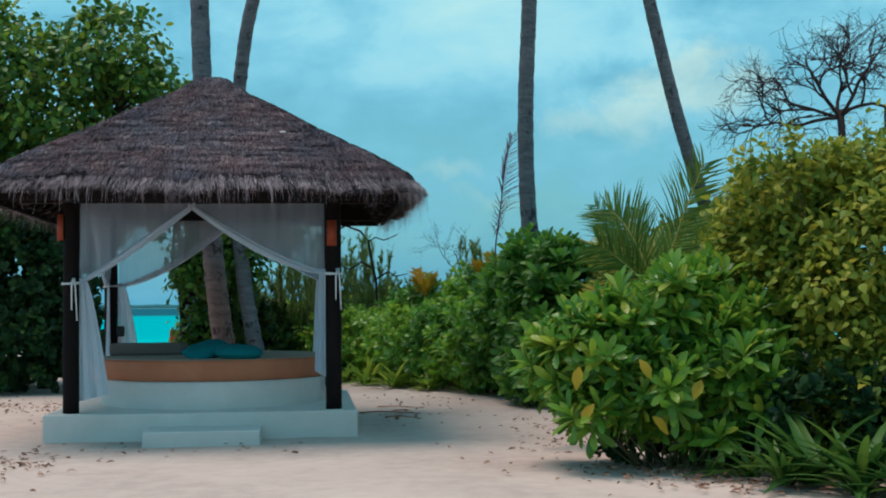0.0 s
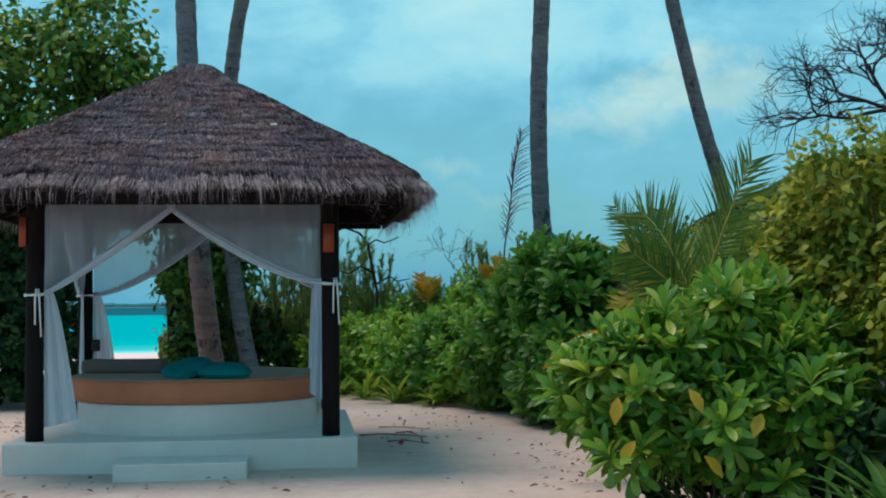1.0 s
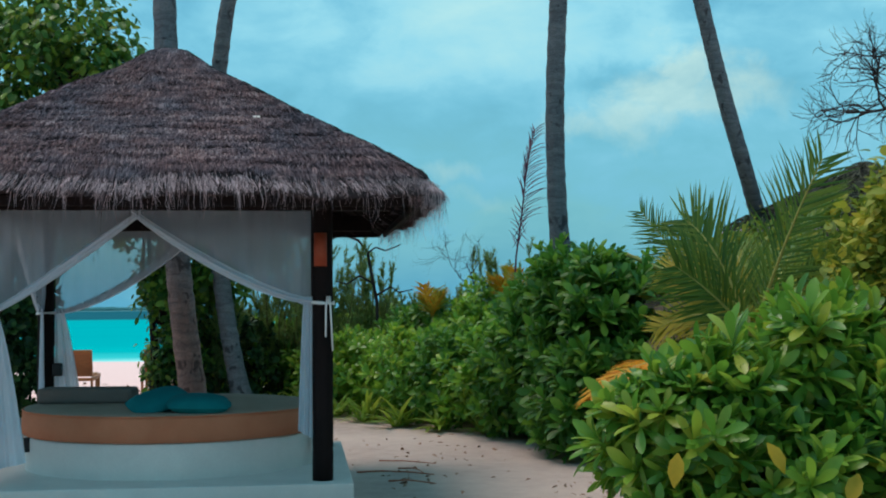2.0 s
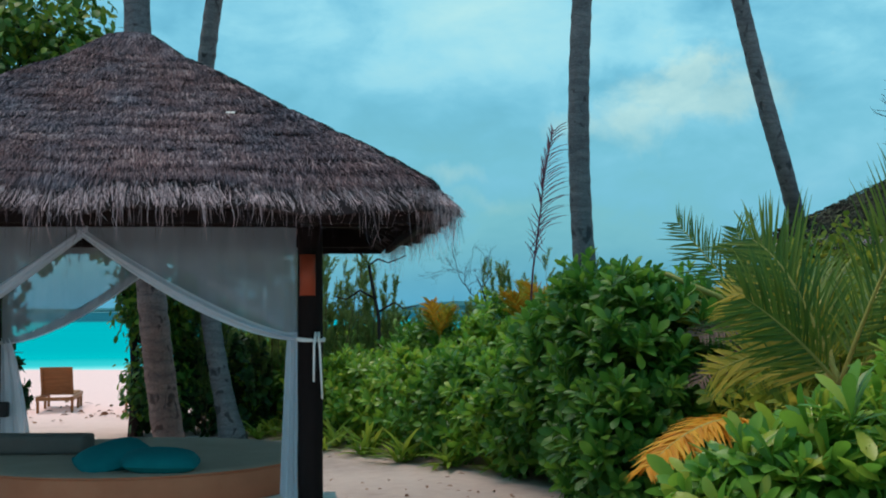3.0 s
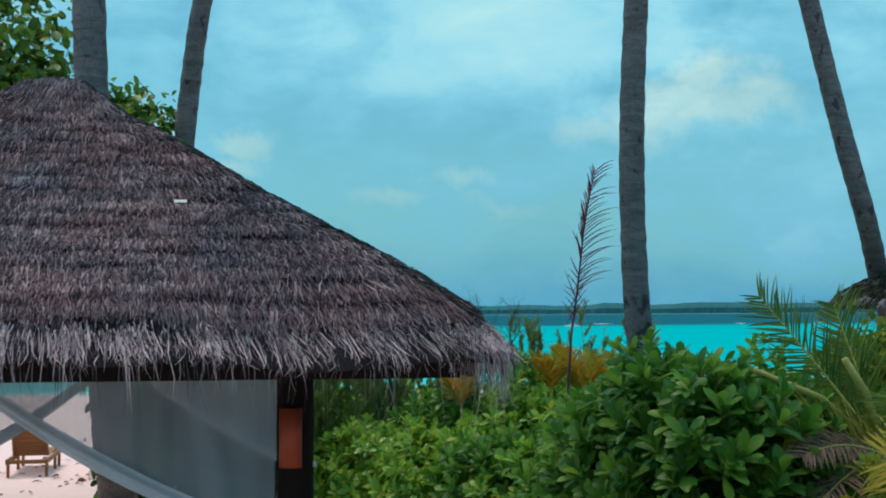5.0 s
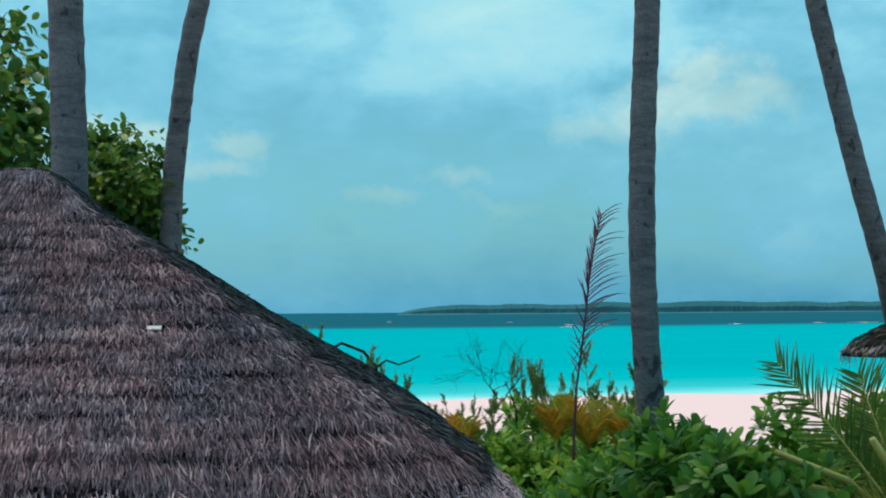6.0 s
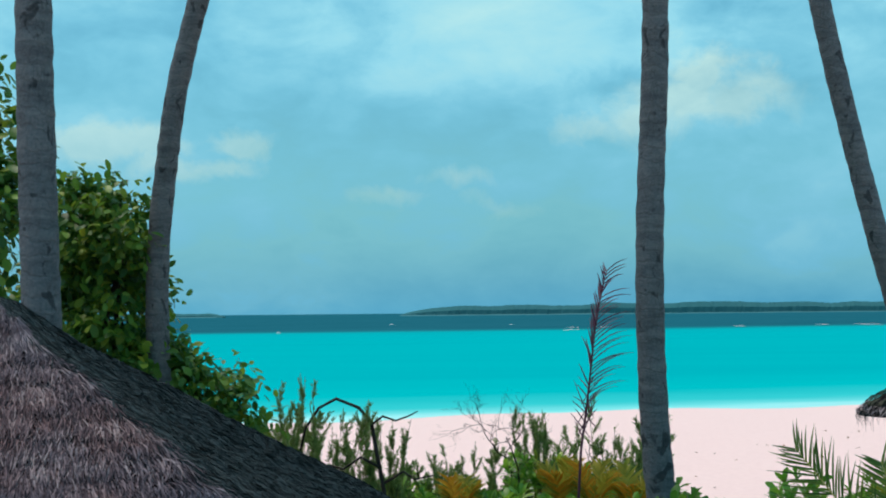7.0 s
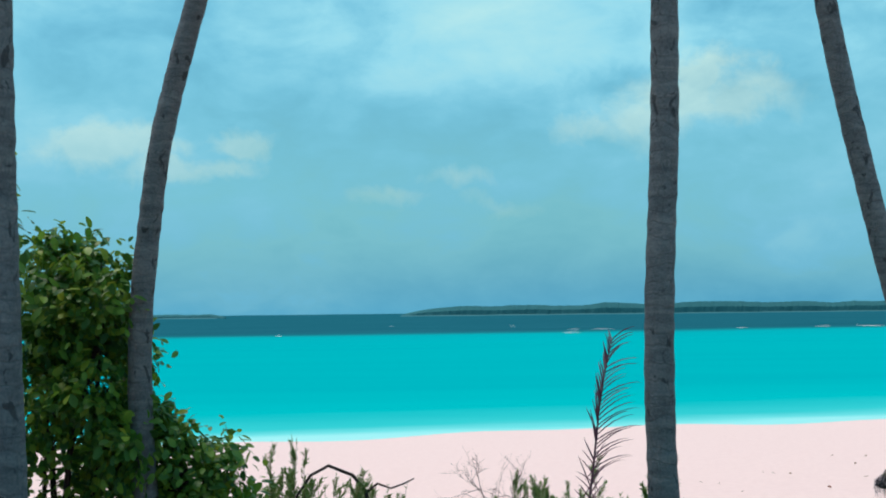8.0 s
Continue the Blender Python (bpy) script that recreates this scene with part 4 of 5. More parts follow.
# ---------------------------------------------------------------- palms and trees
def palm_trunk(name, pts, r0, r1, seed, label, bark=None):
    """A leaning coconut trunk with ring scars."""
    rng = np.random.default_rng(seed)
    P = np.array(pts, dtype=float)
    t = np.concatenate([[0], np.cumsum(np.linalg.norm(np.diff(P, axis=0), axis=1))])
    n = 150
    q = np.linspace(0, t[-1], n)
    c = np.stack([np.interp(q, t, P[:, k_]) for k_ in range(3)], 1)
    for _ in range(30):
        c[1:-1] = (c[:-2] + 2 * c[1:-1] + c[2:]) / 4
    r = r0 + (r1 - r0) * (q / t[-1]) ** 0.6
    r = r * (1 + 0.035 * np.sign(np.sin(q * 21 + np.sin(q * 3))) * rng.random(n) + rng.normal(0, 0.012, n)) + 0.10 * np.exp(-q / 0.25)
    thing = tagged(empty(name, pose(*pts[0])), label, "palm tree")
    c = c - np.array(pts[0])
    c[0, 2] -= 0.2
    link_mesh("trunk", *tube(c, r, 20), bark or BARK, thing, "grey ringed palm trunk", True)
    top = c[-1]
    rng2 = np.random.default_rng(seed + 1)
    for k_ in range(16):
        a_ = k_ * 2.4
        up = rng2.uniform(-0.2, 1.0)
        frond("frond", thing, top, np.array([math.cos(a_), math.sin(a_), up]), rng2.uniform(3.6, 4.6), 0.5, 40, 0.75, 0.018, PALMGREEN, seed * 31 + k_)
    return thing


def frond(name, parent, base, way, length, droop, n, leaf_len, leaf_w, mat, seed, start=0.15, stalk=None, vee=0.5, hang=0.25, stalk_r=0.02, label="", sweep=0.55, bend=0.30, twist=0.0):
    """A feather palm leaf: a bending stalk with narrow leaflets on both sides."""
    rng = np.random.default_rng(seed)
    way = unit(np.array(way, dtype=float))
    t = np.linspace(0, 1, 16)
    side = unit(np.cross(way, np.array([0, 0, 1.0]) + 0.01 * way))
    C = np.array(base) + way * (t * length)[:, None] + np.array([0, 0, -1.0]) * (droop * length * 0.5 * t ** 2.2)[:, None] + side * (0.05 * length * np.sin(t * 2 + seed))[:, None] * 0.5
    st = link_mesh(name, *tube(C, stalk_r * (1 - 0.8 * t), 6), stalk or mat, parent, label, True)
    u = np.repeat(np.linspace(start, 0.99, n), 2)
    sg = np.tile([-1.0, 1.0], n)
    u = np.clip(u + rng.normal(0, 0.004, 2 * n), 0, 1)
    O = np.stack([np.interp(u, t, C[:, k_]) for k_ in range(3)], 1)
    T = unit(np.stack([np.interp(u, t, np.gradient(C[:, k_], t)) for k_ in range(3)], 1))
    S = unit(np.cross(T, np.array([0, 0, 1.0])))
    N = np.cross(S, T)
    c_, s_ = math.cos(radians(twist)), math.sin(radians(twist))      # the blade may turn about its rib
    S, N = S * c_ + N * s_, N * c_ - S * s_
    D = unit(T * (sweep + 0.5 * u)[:, None] + S * sg[:, None] + N * vee + np.array([0, 0, -hang]) + rng.normal(scale=0.14, size=(2 * n, 3)))
    size = np.sin(np.pi * np.clip(0.18 + 0.72 * u, 0, 1)) ** 0.7 * rng.uniform(0.7, 1.12, 2 * n)
    V, F = leaves(O, D, N, size * leaf_len, np.full(2 * n, leaf_w), STRAP, 0.5, bend)
    tagged(quads_mesh("leaf_blade", V, F, mat, st), kind="stuff")
    return st


palm_trunk("coconut_palm", [(-1.93, 15.6, 0), (-2.10, 15.6, 1.0), (-2.22, 15.6, 2.0), (-2.31, 15.6, 3.0), (-2.37, 15.6, 4.0), (-2.44, 15.6, 6.0), (-2.49, 15.6, 8.0), (-2.5, 15.6, 12.0)], 0.175, 0.125, 1, "tall coconut palm with straight grey trunk behind the gazebo", RUSTBARK)
palm_trunk("coconut_palm", [(-2.38, 21.4, 0), (-2.60, 21.4, 1.0), (-2.76, 21.4, 2.0), (-2.87, 21.4, 3.0), (-2.93, 21.4, 4.2), (-2.91, 21.4, 5.2), (-2.70, 21.4, 7.0), (-2.40, 21.4, 8.2), (-1.2, 21.5, 12.5)], 0.165, 0.12, 2, "slender coconut palm with curving leaning trunk")
palm_trunk("coconut_palm", [(3.05, 18.0, 0), (2.93, 18.0, 1.0), (2.76, 18.0, 2.0), (2.67, 18.0, 3.0), (2.64, 18.0, 4.2), (2.66, 18.0, 5.2), (2.74, 18.0, 6.6), (2.76, 18.0, 8.0), (2.92, 18.0, 12.5)], 0.155, 0.118, 3, "tall upright coconut palm among low bushes")
palm_trunk("coconut_palm", [(9.3, 25.0, 0), (8.2, 24.1, 1.0), (7.35, 23.1, 2.0), (6.62, 22.1, 3.0), (6.07, 20.95, 4.0), (5.75, 20.8, 5.0), (5.52, 20.8, 6.0), (5.30, 20.8, 7.0), (5.10, 20.8, 8.0), (4.5, 20.8, 12.0)], 0.16, 0.115, 4, "leaning coconut palm behind a thatched hut")


# ---------------------------------------------------------------- bushes
near_bush = bush("beach_naupaka", (3.35, 7.95, 0), [(2.72, 8.1, 0.92, 0.48, 0.5, 0.46), (3.26, 8.35, 1.15, 0.50, 0.5, 0.42), (3.65, 8.5, 1.15, 0.50, 0.6, 0.50), (2.42, 8.3, 0.80, 0.30, 0.4, 0.30), (2.66, 7.85, 0.52, 0.30, 0.3, 0.26), (3.25, 7.8, 0.78, 0.42, 0.4, 0.34), (2.92, 7.95, 1.28, 0.24, 0.25, 0.24), (3.42, 8.0, 1.48, 0.24, 0.25, 0.24), (3.88, 8.5, 1.55, 0.24, 0.25, 0.25), (2.32, 8.2, 1.08, 0.18, 0.2, 0.2), (2.28, 8.3, 0.78, 0.16, 0.2, 0.16), (4.05, 7.8, 0.75, 0.36, 0.35, 0.36), (4.2, 8.2, 1.15, 0.35, 0.4, 0.4), (3.8, 7.9, 0.9, 0.40, 0.4, 0.4), (3.6, 8.7, 1.50, 0.3, 0.35, 0.24), (3.25, 8.05, 0.45, 0.34, 0.26, 0.20), (3.7, 7.85, 0.42, 0.40, 0.32, 0.30)], 21, 600, 14, 0.215, 0.031, OLIVELEAF, "dense glossy-leaved naupaka bush with yellowing leaves beside the sand path", stems=46, stem_r=0.010, inner=0.35, spread=(0.10, 1.65), gather=0.16, rise=0.75, shape=SPOON)
for x, y, z, ax, ay in ((2.47, 7.46, 0.92, -0.15, -0.3), (2.98, 7.42, 0.98, 0.5, -0.4), (2.60, 7.50, 0.60, -0.7, -0.2), (3.5, 7.40, 0.80, -0.5, -0.6), (3.08, 7.4, 0.50, 0.8, -0.3)):
    V_, F_ = leaves(np.array([[x - 3.35, y - 7.95, z]]), unit(np.array([[ax, ay, -0.8]])), unit(np.array([[ax, ay - 1.0, 0.5]])), np.array([0.20]), np.array([0.050]), OVAL, 0.35, 0.2)
    quads_mesh("yellow_leaf", V_, F_, YELLOWLEAF, near_bush, "hanging yellowed leaf")
THICKET = [(4.8, 8.5, 1.0, 0.75, 0.8, 1.10), (5.3, 8.8, 1.35, 1.0, 1.2, 1.45), (4.42, 9.0, 1.55, 0.55, 0.8, 0.90), (5.9, 9.5, 1.5, 1.2, 1.4, 1.5), (5.2, 7.8, 0.6, 0.7, 0.7, 0.8), (4.55, 8.0, 0.5, 0.4, 0.4, 0.6), (4.30, 8.8, 2.25, 0.28, 0.38, 0.46), (4.60, 8.6, 2.45, 0.32, 0.42, 0.38), (4.98, 8.5, 2.52, 0.32, 0.42, 0.40), (5.45, 8.7, 2.60, 0.32, 0.4, 0.36), (5.9, 8.8, 2.66, 0.40, 0.4, 0.34), (4.15, 8.2, 2.70, 0.12, 0.16, 0.18), (4.55, 8.3, 2.86, 0.13, 0.18, 0.14), (4.10, 9.0, 1.75, 0.26, 0.4, 0.5), (4.35, 8.4, 1.5, 0.32, 0.35, 0.4), (4.75, 7.8, 1.6, 0.4, 0.4, 0.4), (5.3, 7.9, 2.0, 0.5, 0.5, 0.5)]
bush("vine_thicket", (4.9, 8.6, 0), THICKET, 22, 3000, 9, 0.088, 0.028, VINE, "tall thicket overgrown with yellow-green vine", "thicket", "scatter", 40, 0.016, shape=HEART, inner=0.5)
# undergrowth that fills the dark under the bushes; its leaf colour holds shade
bush("scrub_bush", (4.7, 7.6, 0), [(3.6, 8.45, 0.35, 0.6, 0.35, 0.45), (3.1, 8.5, 0.35, 0.4, 0.3, 0.4), (4.6, 7.5, 0.4, 0.6, 0.4, 0.5), (5.3, 7.2, 0.4, 0.6, 0.4, 0.5), (4.1, 7.9, 0.35, 0.4, 0.3, 0.4)], 26, 380, 9, 0.13, 0.030, SHADELEAF, "leafy undergrowth at the foot of the thicket, shade put into its colour", stems=10, inner=0.4)
bush("scrub_bush", (3.3, 15.6, 0), [(2.95, 15.5, 1.1, 0.8, 1.0, 1.3), (2.6, 16.5, 1.15, 0.75, 0.9, 1.3), (3.6, 15.8, 0.9, 0.7, 1.0, 1.15), (2.25, 17.3, 0.8, 0.7, 0.8, 1.05), (2.75, 14.8, 0.6, 0.5, 0.6, 0.75)], 23, 1150, 12, 0.205, 0.040, DEEPGREEN, "dark green large-leaved scrub bush", stems=30, inner=0.35, shape=SPOON, rise=0.8, spread=(0.1, 1.3))
HEDGE = ((2.1, 18.7, 1.5), (1.5, 19.7, 1.4), (0.8, 20.9, 1.4), (0.1, 22.1, 1.35), (-0.7, 23.3, 1.3), (-1.5, 24.1, 1.4), (-2.6, 24.9, 1.5),
         (2.6, 20.4, 1.75), (1.8, 21.6, 1.75), (0.9, 22.9, 1.7), (0.0, 24.3, 1.7), (-1.2, 25.3, 1.7), (3.6, 19.2, 1.7), (3.4, 21.6, 1.8), (2.4, 23.2, 1.9), (4.6, 18.8, 2.2))
i = 0
for x, y, h in HEDGE:
    rng_ = np.random.default_rng(60 + i)
    lb = [(x + dx * 0.6, y + dy * 0.6, h * rng_.uniform(0.38, 0.5), rng_.uniform(0.6, 0.85), rng_.uniform(0.6, 0.85), h * rng_.uniform(0.45, 0.6)) for dx, dy in ((0, 0), (1, 0.3), (-0.8, -0.6), (0.2, -1.0))]
    bush("beach_naupaka", (x, y, 0), lb, 40 + i, 430, 11, 0.165, 0.034, NAUPAKA if i % 4 != 1 else DEEPGREEN, "low glossy-leaved naupaka bush edging the sand", group="hedge of low bushes", stems=10, inner=0.3, shape=SPOON, rise=0.6, spread=(0.15, 1.35))
    i += 1
bush("scrub_bush", (4.8, 13.0, 0), [(4.5, 12.5, 1.05, 0.9, 1.1, 1.15), (5.6, 13.6, 1.35, 1.2, 1.4, 1.4), (4.4, 14.2, 0.8, 0.9, 1.2, 1.0), (3.9, 11.6, 0.5, 0.7, 0.9, 0.65), (5.3, 12.2, 1.6, 0.6, 0.7, 0.8)], 24, 1000, 10, 0.16, 0.034, VINE, "yellow-green scrub bush behind the young palm", stems=14)
bush("scrub_bush", (4.9, 17.0, 0), [(4.9, 16.9, 1.2, 0.8, 0.9, 1.4), (5.7, 17.4, 1.3, 1.0, 1.0, 1.5)], 29, 1500, 6, 0.10, 0.036, VINE, "yellow-green scrub bush beside the hut", mode="scatter", stems=14, shape=OVAL)
bush("shade_thicket", (-7.2, 18.8, 0), [(-7.0, 18.4, 0.9, 1.0, 1.0, 1.1), (-7.9, 19.2, 1.5, 1.2, 1.2, 1.7), (-7.0, 20.6, 0.9, 0.9, 1.0, 1.2), (-8.8, 20.5, 1.6, 1.4, 1.4, 1.9), (-7.4, 20.4, 2.4, 1.2, 1.2, 1.3), (-7.0, 21.4, 1.6, 1.0, 1.0, 1.4), (-9.0, 18.6, 1.2, 1.4, 1.2, 1.4), (-5.95, 18.3, 0.8, 0.6, 0.5, 0.85), (-6.0, 18.6, 2.0, 0.65, 0.6, 0.9), (-6.0, 18.9, 3.0, 0.75, 0.7, 0.8), (-5.35, 18.6, 0.85, 0.5, 0.5, 0.9), (-5.3, 18.9, 2.2, 0.45, 0.5, 0.9), (-5.4, 18.9, 3.2, 0.5, 0.5, 0.8), (-4.87, 18.5, 1.05, 0.30, 0.3, 0.42)], 25, 3500, 9, 0.15, 0.045, SHADELEAF, "thicket behind the gazebo, shade put into its leaf colour", "thicket", stems=20, inner=0.35)


def tree(name, base, lobes, limbs, seed, n, per, L, W, leaf, label, shape=OVAL, r=0.10):
    """A broadleaf tree: tapered trunk, limbs to its crown, leaves in loose sprays."""
    rng = np.random.default_rng(seed)
    thing = tagged(empty(name, pose(*base)), label, "tree")
    b = np.array(base)
    lobes_ = [(l[0] - b[0], l[1] - b[1], l[2] - b[2], *l[3:]) for l in lobes]
    fork = np.array([0, 0, limbs])
    link_mesh("trunk", *tube([(0, 0, -0.1), (0.05, 0, limbs * 0.5), fork], [r, r * 0.85, r * 0.7], 10), TWIG, thing, "grey-brown trunk", True)
    for l in lobes_:
        c = np.array(l[:3])
        mid = (fork + c) / 2 + rng.normal(scale=0.15, size=3)
        limb = link_mesh("limb", *tube([fork, mid, c], [r * 0.55, r * 0.4, r * 0.22], 7), TWIG, thing, "", True)
        tw = []
        for _ in range(9):
            d = unit(rng.normal(size=3)) * np.array(l[3:]) * 0.9
            tw.append(tube([c * 0.6 + mid * 0.4, c + d * 0.5 + rng.normal(scale=0.05, size=3), c + d], [r * 0.16, r * 0.1, r * 0.05], 5))
        tagged(link_mesh("twig_spray", *tubes(tw), TWIG, limb, "", True), kind="stuff")
    P, OUT = lobes_points(lobes_, n, rng, 0.45, 0.1)
    P = P + rng.normal(scale=0.05, size=P.shape)
    V, F = scattered(np.repeat(P, per, 0) + rng.normal(scale=L * 0.85, size=(len(P) * per, 3)), np.repeat(OUT, per, 0), rng, L, W, shape, hang=0.5)
    quads_mesh("crown", V, F, leaf, thing, "leafy crown with gaps")
    return thing


ROUND = ((0.0, 0.12), (0.22, 0.8), (0.55, 1.0), (0.85, 0.7), (1.0, 0.12))
tree("broadleaf_tree", (-6.2, 20.0, 0), [(-6.4, 19.8, 5.3, 1.4, 1.2, 1.2), (-4.9, 19.6, 6.0, 0.95, 0.9, 1.05), (-5.3, 19.4, 4.6, 1.1, 0.9, 1.0), (-4.5, 19.4, 5.3, 0.6, 0.7, 0.7), (-7.3, 20.0, 6.1, 1.2, 1.1, 1.0), (-7.5, 19.6, 4.2, 1.2, 1.0, 1.1), (-5.5, 20.0, 3.4, 0.9, 0.9, 0.9), (-6.6, 19.6, 3.4, 1.1, 1.0, 1.0)], 2.6, 71, 600, 22, 0.152, 0.049, TREELEAF, "tall broadleaf tree with dense dark crown behind the gazebo", ROUND, 0.16)
tree("broadleaf_tree", (-4.2, 22.4, 0), [(-4.0, 22.1, 5.18, 0.62, 0.8, 0.80), (-3.35, 21.6, 5.25, 0.34, 0.5, 0.48), (-4.25, 22.1, 3.8, 0.85, 0.9, 1.0), (-3.55, 21.8, 4.25, 0.50, 0.7, 0.95), (-3.05, 21.7, 3.45, 0.5, 0.6, 0.5), (-2.45, 21.8, 3.15, 0.50, 0.5, 0.42), (-2.05, 21.8, 2.85, 0.36, 0.4, 0.30), (-3.75, 22.4, 2.35, 0.62, 0.9, 0.9), (-3.8, 22.7, 1.2, 0.52, 0.8, 1.1), (-3.0, 22.0, 2.5, 0.5, 0.6, 0.6)], 1.6, 72, 620, 24, 0.132, 0.040, TREELEAF, "small broadleaf tree with large leaves beside palm trunks", ROUND, 0.09)
bush("shade_thicket", (-3.6, 23.4, 0), [(-3.5, 23.2, 0.8, 0.8, 0.8, 1.0), (-2.7, 23.0, 0.7, 0.6, 0.7, 0.9), (-3.85, 22.6, 0.5, 0.4, 0.5, 0.6)], 27, 420, 9, 0.15, 0.045, SHADELEAF, "bush behind palm trunks, shade put into its leaf colour", stems=10, inner=0.35)


# ---------------------------------------------------------------- young palms
def frond_to(name, parent, base, tip, sag, n, leaf_len, leaf_w, mat, seed, **more):
    d = np.array(tip, dtype=float) - np.array(base) + np.array([0, 0, sag])
    L = float(np.linalg.norm(d))
    return frond(name, parent, np.array(base), d, L, 2 * sag / L, n, leaf_len, leaf_w, mat, seed, **more)


def young_palm(base, crown, tips, seed, label):
    thing = tagged(empty("young_palm", pose(*base)), label, "palm")
    b = np.array(base)
    c = np.array(crown) - b
    link_mesh("trunk", *tube([(0, 0, -0.1), c * 0.5, c], [0.09, 0.08, 0.06], 10), STEM, thing, "fibrous short trunk", True)
    for k_, (tip, sag, mat, ln, twist) in enumerate(tips):
        frond_to("frond", thing, c, np.array(tip) - b, sag, 50, ln * 1.08, 0.0095, mat, seed + k_, start=0.14, stalk=PETIOLE, vee=0.25, stalk_r=0.018, sweep=0.80, hang=0.10, bend=0.16, twist=twist)
    return thing


near_palm = young_palm((3.72, 10.75, 0), (3.68, 10.6, 1.50), [
    ((3.15, 10.9, 2.52), 0.60, PALMGREEN, 0.54, 65), ((4.05, 9.75, 2.90), 0.14, PALMGREEN, 0.52, 70), ((3.10, 11.4, 2.12), 0.75, PALMGOLD, 0.44, 60), ((2.98, 10.4, 2.10), 0.16, PALMGREEN, 0.56, 80),
    ((4.6, 11.3, 2.75), 0.3, PALMGREEN, 0.55, 30), ((4.5, 10.1, 2.2), 0.4, PALMGREEN, 0.55, 20), ((3.75, 11.7, 2.25), 0.5, PALMGREEN, 0.5, 40), ((2.95, 11.3, 1.55), 0.6, PALMGOLD, 0.42, 60)], 100,
    "young coconut palm with arching fronds and one dry orange frond")
frond_to("frond", near_palm, (-0.05, -0.1, 0.90), (-1.53, -1.30, 1.10), 1.15, 120, 0.36, 0.012, PALMDRY, 177, start=0.2, stalk=PETIOLE, vee=0.15, hang=0.1, stalk_r=0.018, label="dry orange frond")
back_palm = young_palm((4.5, 15.75, 0), (4.5, 15.7, 1.60), [
    ((3.70, 16.8, 3.04), 0.10, PALMGREEN, 0.50, 75), ((4.35, 16.5, 2.95), 0.22, PALMGREEN, 0.50, 60), ((3.4, 14.3, 1.30), 0.5, PALMBROWN, 0.4, 0), ((3.5, 14.6, 1.75), 0.4, PALMBROWN, 0.35, 30), ((3.50, 15.1, 1.85), 0.45, PALMGOLD, 0.45, 65), ((5.2, 15.6, 2.5), 0.3, PALMGREEN, 0.5, 30)], 140,
    "young coconut palm with pale cut leaf stalks")
for tip, w in (((3.28, 15.3, 2.40), 0.036), ((3.36, 15.3, 2.17), 0.032), ((4.10, 15.5, 2.48), 0.040)):
    b = np.array((0.0, -0.05, 1.62))
    t_ = np.array(tip) - np.array((4.5, 15.75, 0))
    link_mesh("cut_stalk", *tube([b, (b + t_) / 2 + np.array([0, 0, 0.14]), t_], [w, w * 0.9, w * 0.7], 8), PETIOLE, back_palm, "pale yellow bare leaf stalk", True)

dead = tagged(empty("dead_frond", pose(2.22, 20.6, 0)), "upright dead purple-brown palm frond standing among bushes", "palm frond")
rng_ = np.random.default_rng(171)
rib = np.array([(-0.10, 0, -0.05), (-0.09, 0, 1.0), (-0.06, 0, 2.0), (-0.02, 0, 2.6), (0.06, 0, 3.15), (0.11, 0, 3.55), (0.15, 0, 3.9), (0.21, 0, 4.25), (0.27, 0, 4.53), (0.32, 0, 4.70)])
st = link_mesh("stalk", *tube(rib, [0.020, 0.019, 0.017, 0.015, 0.013, 0.012, 0.010, 0.008, 0.006, 0.003], 7), PALMDEAD, dead, "", True)


def dead_blades(u, lean, out, length, half, droop, seed):
    """Leaflets on the dead rib: heights, sideways lean, rise, length and droop."""
    rng = np.random.default_rng(seed)
    n = len(u)
    O = np.stack([np.interp(u, rib[:, 2], rib[:, 0]), np.zeros(n), u], 1)
    D = unit(np.stack([lean + rng.normal(0, 0.10, n), rng.normal(0, 0.25, n), out + rng.normal(0, 0.12, n)], 1))
    long = length * rng.uniform(0.8, 1.15, n)
    V, F = leaves(O, D, unit(np.array([0, -1.0, 0.2]) + rng.normal(scale=0.3, size=(n, 3))), long, np.full(n, half), BLADE, 0.3, 0.0)
    V = V.reshape(n, len(BLADE), 3, 3)
    V[..., 2] -= droop * long[:, None, None] * (np.array([b_[0] for b_ in BLADE]) ** 2)[None, :, None]
    return V.reshape(-1, 3), F


BLADE = ((0.0, 0.8), (0.2, 1.0), (0.45, 0.9), (0.7, 0.65), (0.88, 0.4), (1.0, 0.05))
groups_ = [dead_blades(np.linspace(3.15, 4.68, 30), np.full(30, 0.75), np.full(30, 0.75), np.linspace(0.70, 0.36, 30), 0.0070, 0.34, 1),
           dead_blades(np.linspace(3.55, 4.66, 30), np.full(30, -0.16), np.full(30, 1.0), np.linspace(0.34, 0.16, 30), 0.009, 0.02, 2),
           dead_blades(np.linspace(2.75, 3.35, 14), np.tile([-0.55, 0.6], 7), np.full(14, 0.9), np.full(14, 0.27), 0.0075, 0.15, 3),
           dead_blades(np.linspace(2.85, 3.25, 6), np.tile([0.5, -0.3], 3), np.full(6, -0.7), np.full(6, 0.24), 0.007, -0.1, 4),
           dead_blades(np.array([3.05, 3.35]), np.array([-0.35, -0.3]), np.array([1.0, 1.0]), np.array([0.42, 0.35]), 0.009, 0.0, 5)]
V_ = np.concatenate([g_[0] for g_ in groups_])
F_ = np.concatenate([g_[1] + sum(len(h_[0]) for h_ in groups_[:i_]) for i_, g_ in enumerate(groups_)])
tagged(quads_mesh("leaf_blade", V_, F_, PALMDEAD, st, "drooping dead leaflets"), kind="stuff")


